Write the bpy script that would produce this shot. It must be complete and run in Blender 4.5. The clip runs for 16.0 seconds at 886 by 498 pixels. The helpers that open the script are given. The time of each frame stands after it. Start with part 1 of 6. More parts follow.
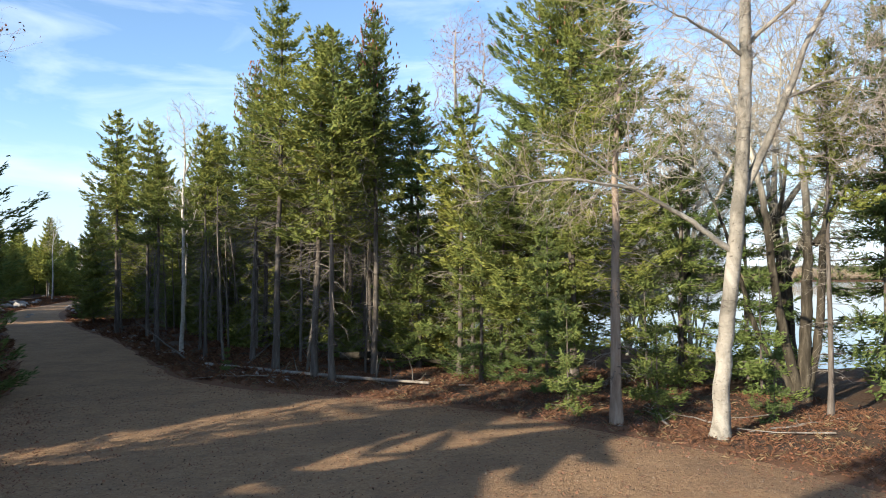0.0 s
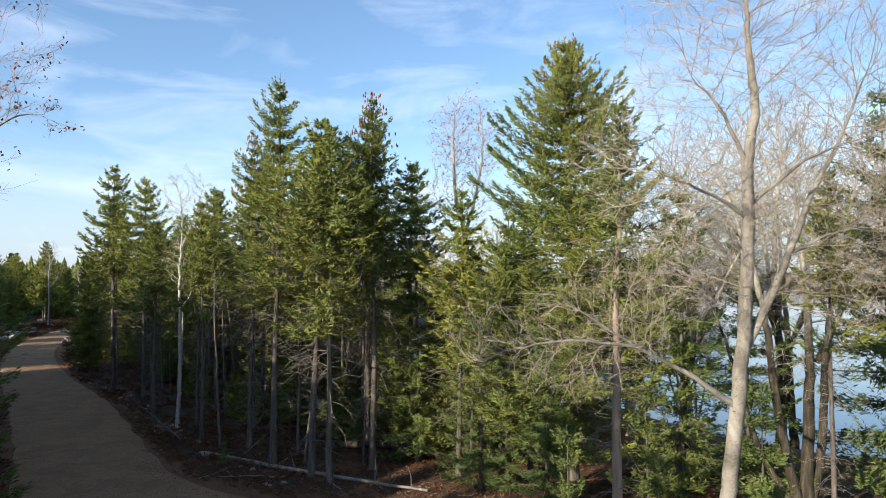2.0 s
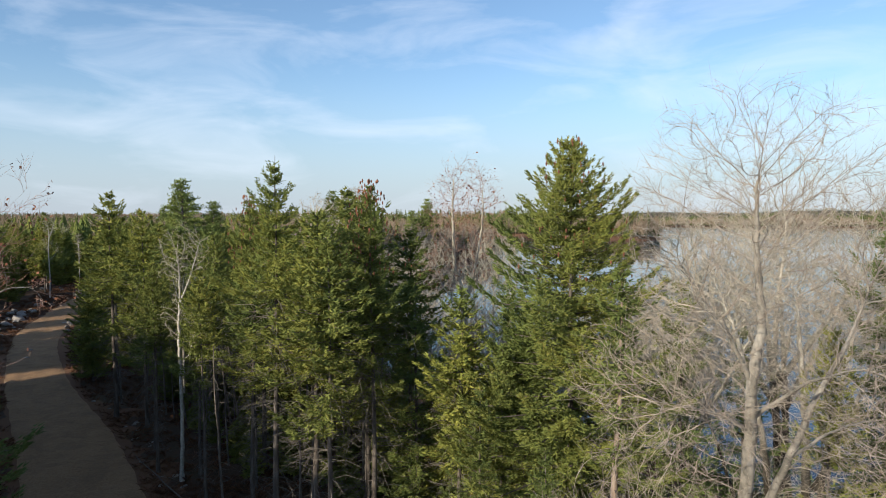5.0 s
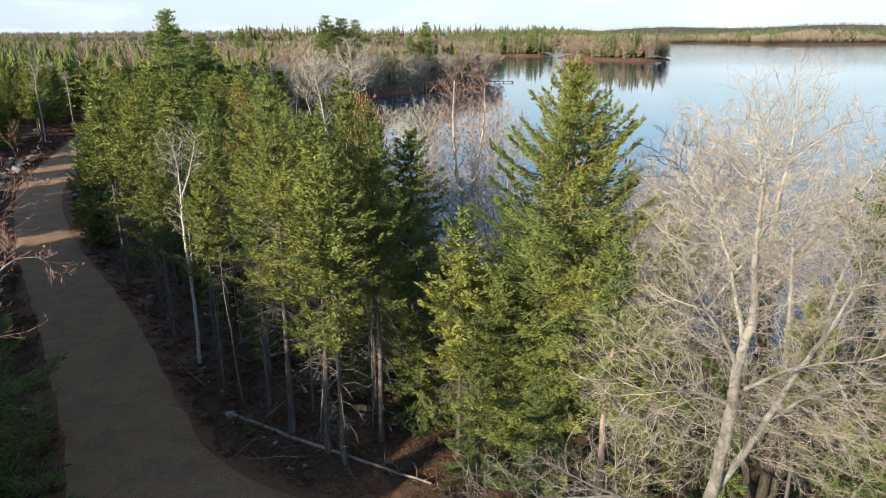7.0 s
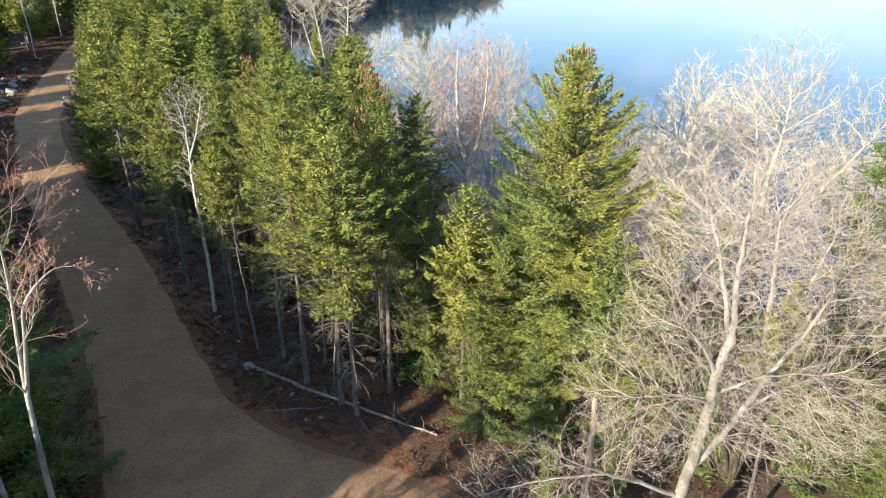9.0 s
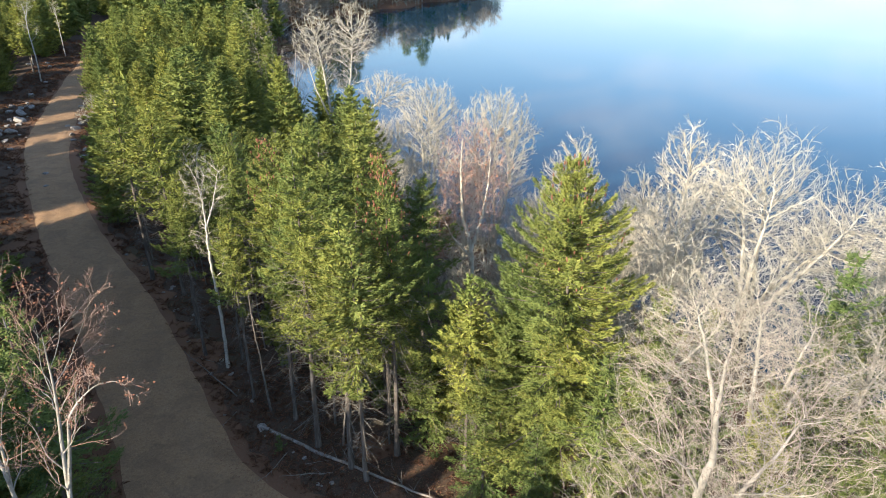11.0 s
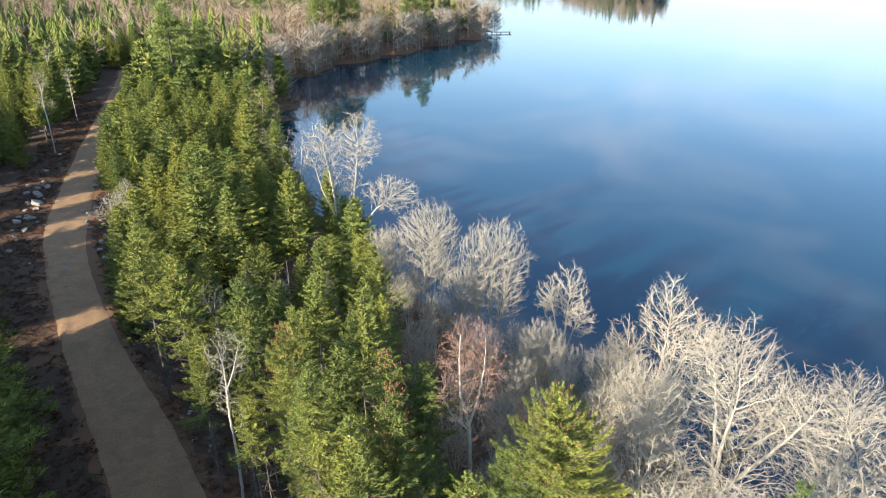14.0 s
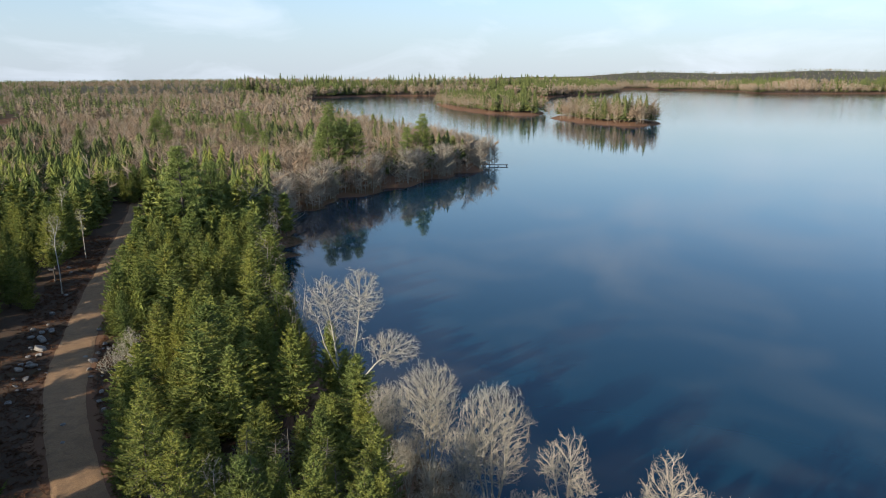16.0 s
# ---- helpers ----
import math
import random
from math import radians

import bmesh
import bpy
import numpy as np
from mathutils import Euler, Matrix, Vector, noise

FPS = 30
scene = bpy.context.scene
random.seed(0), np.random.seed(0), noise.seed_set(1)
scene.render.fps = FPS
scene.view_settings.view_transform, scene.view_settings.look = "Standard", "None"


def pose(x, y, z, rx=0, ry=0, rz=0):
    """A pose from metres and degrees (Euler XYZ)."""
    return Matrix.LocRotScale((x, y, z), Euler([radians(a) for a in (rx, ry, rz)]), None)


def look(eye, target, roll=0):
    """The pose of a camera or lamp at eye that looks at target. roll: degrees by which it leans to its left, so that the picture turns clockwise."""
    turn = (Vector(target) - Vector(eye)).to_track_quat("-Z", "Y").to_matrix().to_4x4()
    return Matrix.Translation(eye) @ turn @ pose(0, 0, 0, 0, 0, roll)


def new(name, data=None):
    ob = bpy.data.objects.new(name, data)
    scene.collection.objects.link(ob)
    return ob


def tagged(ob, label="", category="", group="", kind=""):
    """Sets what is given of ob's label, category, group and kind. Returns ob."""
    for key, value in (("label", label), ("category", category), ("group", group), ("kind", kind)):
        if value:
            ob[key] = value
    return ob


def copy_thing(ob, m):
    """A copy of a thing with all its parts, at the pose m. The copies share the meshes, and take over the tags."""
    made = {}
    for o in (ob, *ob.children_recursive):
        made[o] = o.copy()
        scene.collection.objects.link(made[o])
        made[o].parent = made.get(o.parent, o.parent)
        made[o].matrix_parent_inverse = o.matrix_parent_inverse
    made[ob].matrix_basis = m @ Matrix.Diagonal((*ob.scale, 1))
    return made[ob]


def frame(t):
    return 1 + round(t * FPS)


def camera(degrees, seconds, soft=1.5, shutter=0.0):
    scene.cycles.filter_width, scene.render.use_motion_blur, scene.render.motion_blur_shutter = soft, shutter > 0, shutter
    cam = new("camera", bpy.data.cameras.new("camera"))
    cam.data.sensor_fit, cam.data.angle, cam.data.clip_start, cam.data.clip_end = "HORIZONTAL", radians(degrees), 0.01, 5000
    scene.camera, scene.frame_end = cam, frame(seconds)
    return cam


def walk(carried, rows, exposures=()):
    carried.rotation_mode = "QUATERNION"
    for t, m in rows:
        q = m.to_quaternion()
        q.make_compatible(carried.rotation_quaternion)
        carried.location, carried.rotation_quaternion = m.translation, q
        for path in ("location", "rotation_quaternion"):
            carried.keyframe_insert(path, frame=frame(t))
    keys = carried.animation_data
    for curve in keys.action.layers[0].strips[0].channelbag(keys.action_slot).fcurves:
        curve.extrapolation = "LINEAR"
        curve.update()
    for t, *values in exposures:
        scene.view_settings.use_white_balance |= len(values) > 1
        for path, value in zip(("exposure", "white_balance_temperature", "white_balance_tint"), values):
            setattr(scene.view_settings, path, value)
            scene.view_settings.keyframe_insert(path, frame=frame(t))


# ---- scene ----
cam = camera(65.4, 16.0, soft=1.0)
METRES, EYE, TILT, LEAN, TURN = 26.0, 2.9, 2.5, 0.0, 0.0
ROWS = [
    (0.0, 0.0, 0.0, 0.0, 0.0, 0.0, 0.0),
    (0.5, -0.0, 0.0013, 0.0217, -0.03, 0.11, 0.06),
    (1.0, -0.0009, 0.0037, 0.0485, -0.11, 0.2, 0.14),
    (1.5, -0.0021, 0.0047, 0.0738, -0.18, 0.4, 0.04),
    (2.0, -0.0017, 0.0049, 0.1005, -0.22, 0.51, -0.01),
    (2.5, -0.0012, 0.0072, 0.1276, -0.22, 0.63, -0.05),
    (3.0, -0.002, 0.0083, 0.1587, -0.21, 0.7, -0.07),
    (3.5, -0.0016, 0.0112, 0.1898, -0.21, 0.71, -0.05),
    (6.0, -0.0002, 0.0299, 0.329, -0.25, -11.69, 0.2),
    (6.5, -0.0009, 0.0362, 0.3554, -0.28, -15.48, 0.24),
    (7.0, -0.0016, 0.0395, 0.3826, -0.3, -19.38, 0.31),
    (7.5, -0.0013, 0.0399, 0.411, -0.37, -23.43, 0.41),
    (8.0, -0.0022, 0.039, 0.4363, -0.45, -27.24, 0.44),
    (10.5, -0.0194, 0.0337, 0.5511, -0.71, -27.63, 0.2),
    (11.0, -0.0195, 0.0345, 0.5925, -0.7, -27.44, 0.16),
    (11.5, -0.0167, 0.038, 0.6338, -0.69, -27.3, 0.19),
    (12.0, -0.0175, 0.0415, 0.6765, -0.66, -27.18, 0.2),
    (12.5, -0.0192, 0.0442, 0.7267, -0.69, -27.07, 0.19),
    (13.0, -0.0175, 0.0486, 0.7816, -0.67, -26.98, 0.17),
    (13.5, -0.017, 0.0515, 0.8313, -0.7, -26.93, 0.21),
    (14.0, -0.0181, 0.0524, 0.8666, -0.69, -25.95, 0.21),
    (14.5, -0.0176, 0.051, 0.8984, -0.69, -23.57, 0.18),
    (15.0, -0.0175, 0.0508, 0.9312, -0.7, -21.05, 0.21),
    (15.5, -0.0193, 0.0522, 0.9631, -0.71, -18.49, 0.16),
    (16.0, -0.0203, 0.0537, 0.9946, -0.72, -16.19, 0.13),
]
walk(cam, [(t, pose(0, 0, EYE, TILT, LEAN, TURN) @ pose(METRES * x, METRES * y, METRES * z, 90 + pitch, roll, yaw)) for t, x, y, z, yaw, pitch, roll in ROWS],
     exposures=[(0.0, 1.05), (1.0, 0.85), (2.0, 0.75), (3.5, 0.35), (6.0, 0.35), (7.0, 0.85), (8.0, 1.45), (10.5, 1.45), (12.5, 1.45), (14.0, 1.5), (14.5, 1.4), (15.0, 1.2), (16.0, 0.5)])

# ---- world, sun and exposure ----
SUN_AZ, SUN_EL = radians(226.0), radians(19.0)      # clockwise from +y
sun_from = Vector((math.sin(SUN_AZ) * math.cos(SUN_EL), math.cos(SUN_AZ) * math.cos(SUN_EL), math.sin(SUN_EL)))
sun = new("sun", bpy.data.lights.new("sun", "SUN"))
sun.data.energy, sun.data.angle, sun.data.color = 5.0, radians(0.6), (1.0, 0.90, 0.74)
sun.matrix_world = look(sun_from * 100, (0, 0, 0))

world = bpy.data.worlds.new("world")
scene.world = world
world.use_nodes = True
wt = world.node_tree
wt.nodes.clear()


def wnode(kind, **kw):
    n = wt.nodes.new(kind)
    for key, value in kw.items():
        n.inputs[key].default_value = value
    return n


sky = wt.nodes.new("ShaderNodeTexSky")
sky.sky_type, sky.sun_disc = "NISHITA", False
sky.sun_elevation, sky.sun_rotation = SUN_EL, SUN_AZ
sky.air_density, sky.dust_density, sky.ozone_density = 1.0, 0.3, 3.2
w_out, w_bg = wt.nodes.new("ShaderNodeOutputWorld"), wnode("ShaderNodeBackground", Strength=0.138)
w_co, w_map = wt.nodes.new("ShaderNodeTexCoord"), wt.nodes.new("ShaderNodeMapping")
w_map.inputs["Scale"].default_value = (3.2, 3.2, 11.0)
w_map.inputs["Rotation"].default_value = (0.06, 0.05, 0.4)
w_noise = wnode("ShaderNodeTexNoise", Scale=1.5, Detail=7.0, Roughness=0.55, Distortion=0.5)
w_ramp = wt.nodes.new("ShaderNodeValToRGB")
w_ramp.color_ramp.elements[0].position, w_ramp.color_ramp.elements[1].position = 0.48, 0.80
w_ramp.color_ramp.elements[1].color = (0.46, 0.46, 0.46, 1)
w_mix = wt.nodes.new("ShaderNodeMix")
w_mix.data_type = "RGBA"
w_mix.inputs["B"].default_value = (5.6, 6.1, 7.0, 1)
# pale haze low in the sky
w_sep, w_haze = wt.nodes.new("ShaderNodeSeparateXYZ"), wt.nodes.new("ShaderNodeMapRange")
w_haze.interpolation_type = "SMOOTHSTEP"
for key, value in (("From Min", 0.0), ("From Max", 0.22), ("To Min", 0.85), ("To Max", 0.0)):
    w_haze.inputs[key].default_value = value
w_mix2 = wt.nodes.new("ShaderNodeMix")
w_mix2.data_type = "RGBA"
w_mix2.inputs["B"].default_value = (2.85, 3.36, 4.1, 1)
for a, b in ((w_co.outputs["Generated"], w_sep.inputs["Vector"]), (w_sep.outputs["Z"], w_haze.inputs["Value"]), (w_haze.outputs["Result"], w_mix2.inputs["Factor"]),
             (sky.outputs["Color"], w_mix2.inputs["A"]), (w_mix2.outputs["Result"], w_mix.inputs["A"])):
    wt.links.new(a, b)
for a, b in ((w_co.outputs["Generated"], w_map.inputs["Vector"]), (w_map.outputs["Vector"], w_noise.inputs["Vector"]),
             (w_noise.outputs["Fac"], w_ramp.inputs["Fac"]), (w_ramp.outputs["Color"], w_mix.inputs["Factor"]),
             (w_mix.outputs["Result"], w_bg.inputs["Color"]),
             (w_bg.outputs["Background"], w_out.inputs["Surface"])):
    wt.links.new(a, b)

# ---- materials ----


def rgb(c):
    return (c[0], c[1], c[2], 1.0)


class Mat:
    """A small builder for node materials."""

    def __init__(self, name, rough=0.9, spec=0.3):
        self.m = bpy.data.materials.new(name)
        self.m.use_nodes = True
        self.t = self.m.node_tree
        self.b = self.t.nodes["Principled BSDF"]
        self.out = self.t.nodes["Material Output"]
        self.b.inputs["Roughness"].default_value = rough
        self.b.inputs["Specular IOR Level"].default_value = spec
        self.geo = self.t.nodes.new("ShaderNodeNewGeometry")
        self.obj = self.t.nodes.new("ShaderNodeObjectInfo")
        self.tc = self.t.nodes.new("ShaderNodeTexCoord")

    def node(self, kind, **kw):
        n = self.t.nodes.new(kind)
        for key, value in kw.items():
            n.inputs[key.replace("_", " ")].default_value = value
        return n

    def link(self, a, b):
        self.t.links.new(a, b)

    def noise(self, scale, detail=4.0, rough=0.6, vec=None, stretch=None, distortion=0.0):
        n = self.node("ShaderNodeTexNoise", Scale=scale, Detail=detail, Roughness=rough, Distortion=distortion)
        src = vec if vec is not None else self.tc.outputs["Object"]
        if stretch:
            mp = self.node("ShaderNodeMapping", Scale=stretch)
            self.link(src, mp.inputs["Vector"])
            src = mp.outputs["Vector"]
        self.link(src, n.inputs["Vector"])
        return n.outputs["Fac"]

    def ramp(self, fac, stops):
        r = self.t.nodes.new("ShaderNodeValToRGB")
        el = r.color_ramp.elements
        while len(el) < len(stops):
            el.new(0.5)
        for e, (p, c) in zip(el, stops):
            e.position, e.color = p, rgb(c)
        self.link(fac, r.inputs["Fac"])
        return r.outputs["Color"]

    def mix(self, fac, a, b, blend="MIX"):
        n = self.t.nodes.new("ShaderNodeMix")
        n.data_type, n.blend_type = "RGBA", blend
        for v, slot in ((fac, "Factor"), (a, "A"), (b, "B")):
            if isinstance(v, (int, float)):
                n.inputs[slot].default_value = v
            elif isinstance(v, tuple):
                n.inputs[slot].default_value = rgb(v)
            else:
                self.link(v, n.inputs[slot])
        return n.outputs["Result"]

    def math(self, op, a, b=0.0):
        n = self.t.nodes.new("ShaderNodeMath")
        n.operation = op
        for v, slot in ((a, 0), (b, 1)):
            if isinstance(v, (int, float)):
                n.inputs[slot].default_value = v
            else:
                self.link(v, n.inputs[slot])
        return n.outputs[0]

    def bump(self, height, strength=0.5, distance=0.02):
        n = self.node("ShaderNodeBump", Strength=strength, Distance=distance)
        self.link(height, n.inputs["Height"])
        self.link(n.outputs["Normal"], self.b.inputs["Normal"])

    def color(self, c):
        if isinstance(c, tuple):
            self.b.inputs["Base Color"].default_value = rgb(c)
        else:
            self.link(c, self.b.inputs["Base Color"])
        return self.m

    def leaf(self, c, through_light=0.3):
        """Diffuse with some light let through."""
        self.color(c)
        tr, mx = self.t.nodes.new("ShaderNodeBsdfTranslucent"), self.node("ShaderNodeMixShader", Fac=through_light)
        self.link(c, tr.inputs["Color"])
        self.link(self.b.outputs["BSDF"], mx.inputs[1])
        self.link(tr.outputs["BSDF"], mx.inputs[2])
        self.link(mx.outputs["Shader"], self.out.inputs["Surface"])
        return self.m


def needle_material(name, dark, mid, light, tint):
    m = Mat(name, 0.75, 0.12)
    c = m.ramp(m.geo.outputs["Random Per Island"], [(0.0, dark), (0.5, mid), (0.93, light), (1.0, (0.16, 0.09, 0.04))])
    patch = m.noise(0.9, 3.0)
    c = m.mix(m.math("MULTIPLY", patch, 0.55), c, mid)
    c = m.mix(m.ramp(m.noise(0.16, 2.0, vec=m.geo.outputs["Position"]), [(0.42, (0, 0, 0)), (0.62, (0.75, 0.75, 0.75))]), c, tint)
    tone = m.math("ADD", m.math("MULTIPLY", m.obj.outputs["Random"], 0.50), m.math("MULTIPLY", m.noise(0.42, 2.0, vec=m.geo.outputs["Position"]), 0.9))
    c = m.mix(1.0, c, m.ramp(tone, [(0.30, (0.60, 0.62, 0.54)), (0.65, (0.96, 0.96, 0.88)), (1.0, (1.24, 1.16, 0.92))]), "MULTIPLY")
    return m.leaf(c, 0.10)


NEEDLES = needle_material("spruce_needles", (0.120, 0.148, 0.044), (0.212, 0.234, 0.062), (0.300, 0.300, 0.082), (0.125, 0.172, 0.058))
FIR = needle_material("fir_needles", (0.075, 0.105, 0.036), (0.135, 0.168, 0.052), (0.21, 0.235, 0.074), (0.10, 0.150, 0.055))
PINE = needle_material("pine_needles", (0.11, 0.15, 0.05), (0.21, 0.26, 0.085), (0.32, 0.36, 0.13), (0.16, 0.21, 0.07))


def bark_material(name, a, b, c, vertical=6.0):
    m = Mat(name, 0.95, 0.15)
    n1 = m.noise(9.0, 5.0, 0.65, stretch=(1, 1, 1 / vertical))
    n2 = m.noise(1.1, 3.0)
    col = m.ramp(n1, [(0.30, a), (0.52, b), (0.72, c)])
    col = m.mix(m.math("MULTIPLY", n2, 0.6), col, b)
    m.bump(n1, 0.7, 0.03)
    return m.color(col)


BARK = bark_material("spruce_bark", (0.045, 0.037, 0.031), (0.12, 0.10, 0.084), (0.25, 0.225, 0.20))
DEADWOOD = bark_material("dead_branch_wood", (0.07, 0.06, 0.05), (0.15, 0.13, 0.11), (0.28, 0.255, 0.22), 3.0)

def graded_bark():
    """Bark that is dark at the foot of the stem and paler on the upper limbs."""
    m = Mat("maple_bark", 0.95, 0.15)
    n1 = m.noise(9.0, 5.0, 0.65, stretch=(1, 1, 0.16))
    low = m.ramp(n1, [(0.30, (0.022, 0.018, 0.013)), (0.52, (0.055, 0.046, 0.033)), (0.72, (0.13, 0.11, 0.08))])
    high = m.ramp(n1, [(0.30, (0.22, 0.19, 0.15)), (0.52, (0.40, 0.365, 0.30)), (0.72, (0.58, 0.54, 0.46))])
    sep = m.t.nodes.new("ShaderNodeSeparateXYZ")
    m.link(m.tc.outputs["Object"], sep.inputs["Vector"])
    z = m.math("MULTIPLY", m.math("ADD", m.math("ADD", sep.outputs["Z"], m.math("MULTIPLY", m.noise(0.8, 3.0), 3.0)), -6.0), 0.4)
    m.bump(n1, 0.7, 0.03)
    return m.color(m.mix(m.math("MINIMUM", m.math("MAXIMUM", z, 0.0), 1.0), low, high))


MAPLE_BARK = graded_bark()
PAPER_BIRCH = bark_material("white_paper_birch", (0.20, 0.18, 0.15), (0.42, 0.385, 0.33), (0.58, 0.545, 0.48), 1.0)
LICHEN_BARK = bark_material("pale_lichened_limb", (0.22, 0.195, 0.15), (0.40, 0.365, 0.295), (0.57, 0.53, 0.45), 2.0)
TAN_BARK = bark_material("tan_bark", (0.13, 0.09, 0.065), (0.27, 0.205, 0.155), (0.40, 0.33, 0.265))
LOG_BARK = bark_material("weathered_log", (0.10, 0.085, 0.07), (0.23, 0.20, 0.17), (0.42, 0.39, 0.34), 2.0)


def birch_material():
    m = Mat("white_birch_bark", 0.75, 0.3)
    band = m.noise(6.0, 6.0, 0.7, stretch=(1.0, 1.0, 1.6), distortion=1.2)
    blotch = m.noise(1.7, 5.0, 0.65, stretch=(1.0, 1.0, 0.5), distortion=0.8)
    mark = m.noise(11.0, 3.0, 0.5, stretch=(0.6, 0.6, 1.7), distortion=1.5)
    col = m.ramp(blotch, [(0.38, (0.36, 0.33, 0.28)), (0.50, (0.24, 0.215, 0.175)), (0.60, (0.10, 0.088, 0.068))])
    col = m.mix(m.math("MULTIPLY", band, 0.42), col, (0.34, 0.315, 0.27))
    col = m.mix(m.ramp(mark, [(0.62, (0, 0, 0)), (0.72, (0.85, 0.85, 0.85))]), col, (0.085, 0.07, 0.058))
    m.bump(m.math("ADD", band, mark), 0.6, 0.03)
    return m.color(col)


BIRCH = birch_material()


def twig_material(name, a, b, far=False):
    m = Mat(name, 0.85, 0.2)
    c = m.mix(m.geo.outputs["Random Per Island"], a, b)
    c = m.mix(m.math("MULTIPLY", m.noise(0.7, 3.0), 0.5), c, a)
    if far:
        c = m.mix(m.ramp(m.noise(0.11, 2.0, vec=m.geo.outputs["Position"]), [(0.40, (0, 0, 0)), (0.62, (1, 1, 1))]), m.mix(0.4, c, (0.27, 0.17, 0.10)), m.mix(0.45, c, (0.38, 0.33, 0.255)))
    return m.color(c)


TWIG_PALE = twig_material("pale_grey_twigs", (0.29, 0.255, 0.195), (0.54, 0.49, 0.39))
TWIG_RED = twig_material("reddish_twigs", (0.27, 0.150, 0.105), (0.46, 0.33, 0.265))
TWIG_BIRCH = twig_material("fine_birch_twigs", (0.23, 0.185, 0.145), (0.46, 0.40, 0.33))
TWIG_GREY = twig_material("grey_twigs", (0.24, 0.20, 0.16), (0.42, 0.37, 0.31))
TWIG_FAR = twig_material("distant_bare_twigs", (0.15, 0.110, 0.075), (0.34, 0.275, 0.20), True)
TWIG_TAN = twig_material("tan_bare_twigs", (0.20, 0.125, 0.078), (0.37, 0.275, 0.185))
TWIG_EDGE = twig_material("pale_shoreline_twigs", (0.20, 0.17, 0.13), (0.46, 0.41, 0.335))


def forest_far_material(name, a, b, c):
    m = Mat(name, 0.85, 0.15)
    col = m.ramp(m.geo.outputs["Random Per Island"], [(0.0, a), (0.5, b), (1.0, c)])
    col = m.mix(m.math("MULTIPLY", m.noise(0.02, 3.0, vec=m.geo.outputs["Position"]), 0.5), col, a)
    return m.color(col)


FAR_CONIFER = forest_far_material("distant_conifer_needles", (0.065, 0.085, 0.030), (0.115, 0.135, 0.042), (0.19, 0.195, 0.06))
RUST_LEAF = twig_material("rusty_dead_leaves", (0.15, 0.06, 0.035), (0.31, 0.145, 0.085))
FERN = twig_material("dead_bracken", (0.085, 0.042, 0.026), (0.23, 0.115, 0.06))
LITTER_DARK = twig_material("dark_needle_litter", (0.035, 0.024, 0.018), (0.10, 0.062, 0.042))
PEBBLE = twig_material("pale_pebble", (0.24, 0.20, 0.16), (0.42, 0.37, 0.31))
STRAW = twig_material("dry_grass", (0.16, 0.115, 0.06), (0.27, 0.205, 0.12))


def ground_material():
    m = Mat("forest_floor", 0.97, 0.1)
    p = m.geo.outputs["Position"]
    fine, mid_n, broad = m.noise(14.0, 6.0, 0.7, p), m.noise(2.2, 5.0, 0.6, p), m.noise(0.22, 4.0, 0.6, p)
    col = m.ramp(fine, [(0.28, (0.045, 0.031, 0.022)), (0.5, (0.085, 0.060, 0.042)), (0.72, (0.14, 0.10, 0.068))])
    red = m.ramp(mid_n, [(0.42, (0, 0, 0)), (0.66, (1, 1, 1))])
    col = m.mix(m.math("MULTIPLY", red, 0.55), col, (0.105, 0.056, 0.035))
    moss = m.ramp(broad, [(0.55, (0, 0, 0)), (0.72, (1, 1, 1))])
    col = m.mix(m.math("MULTIPLY", moss, 0.35), col, (0.085, 0.085, 0.03))
    sep = m.t.nodes.new("ShaderNodeSeparateXYZ")
    m.link(p, sep.inputs["Vector"])
    bank = m.ramp(sep.outputs["Z"], [(0.0, (1, 1, 1)), (0.001, (0, 0, 0))])
    col = m.mix(m.math("MULTIPLY", bank, 0.6), col, (0.22, 0.115, 0.065))
    canopy = m.ramp(m.noise(0.030, 9.0, 0.85, p), [(0.38, (0.045, 0.055, 0.026)), (0.52, (0.11, 0.092, 0.07)), (0.64, (0.05, 0.062, 0.028)), (0.75, (0.15, 0.12, 0.09))])
    wooded = m.math("MINIMUM", m.math("MAXIMUM", m.math("MULTIPLY", m.math("ADD", sep.outputs["Z"], -3.0), 0.2), 0.0), 1.0)
    col = m.mix(wooded, col, canopy)
    m.bump(m.math("ADD", fine, m.math("MULTIPLY", mid_n, 2.0)), 0.5, 0.04)
    return m.color(col)


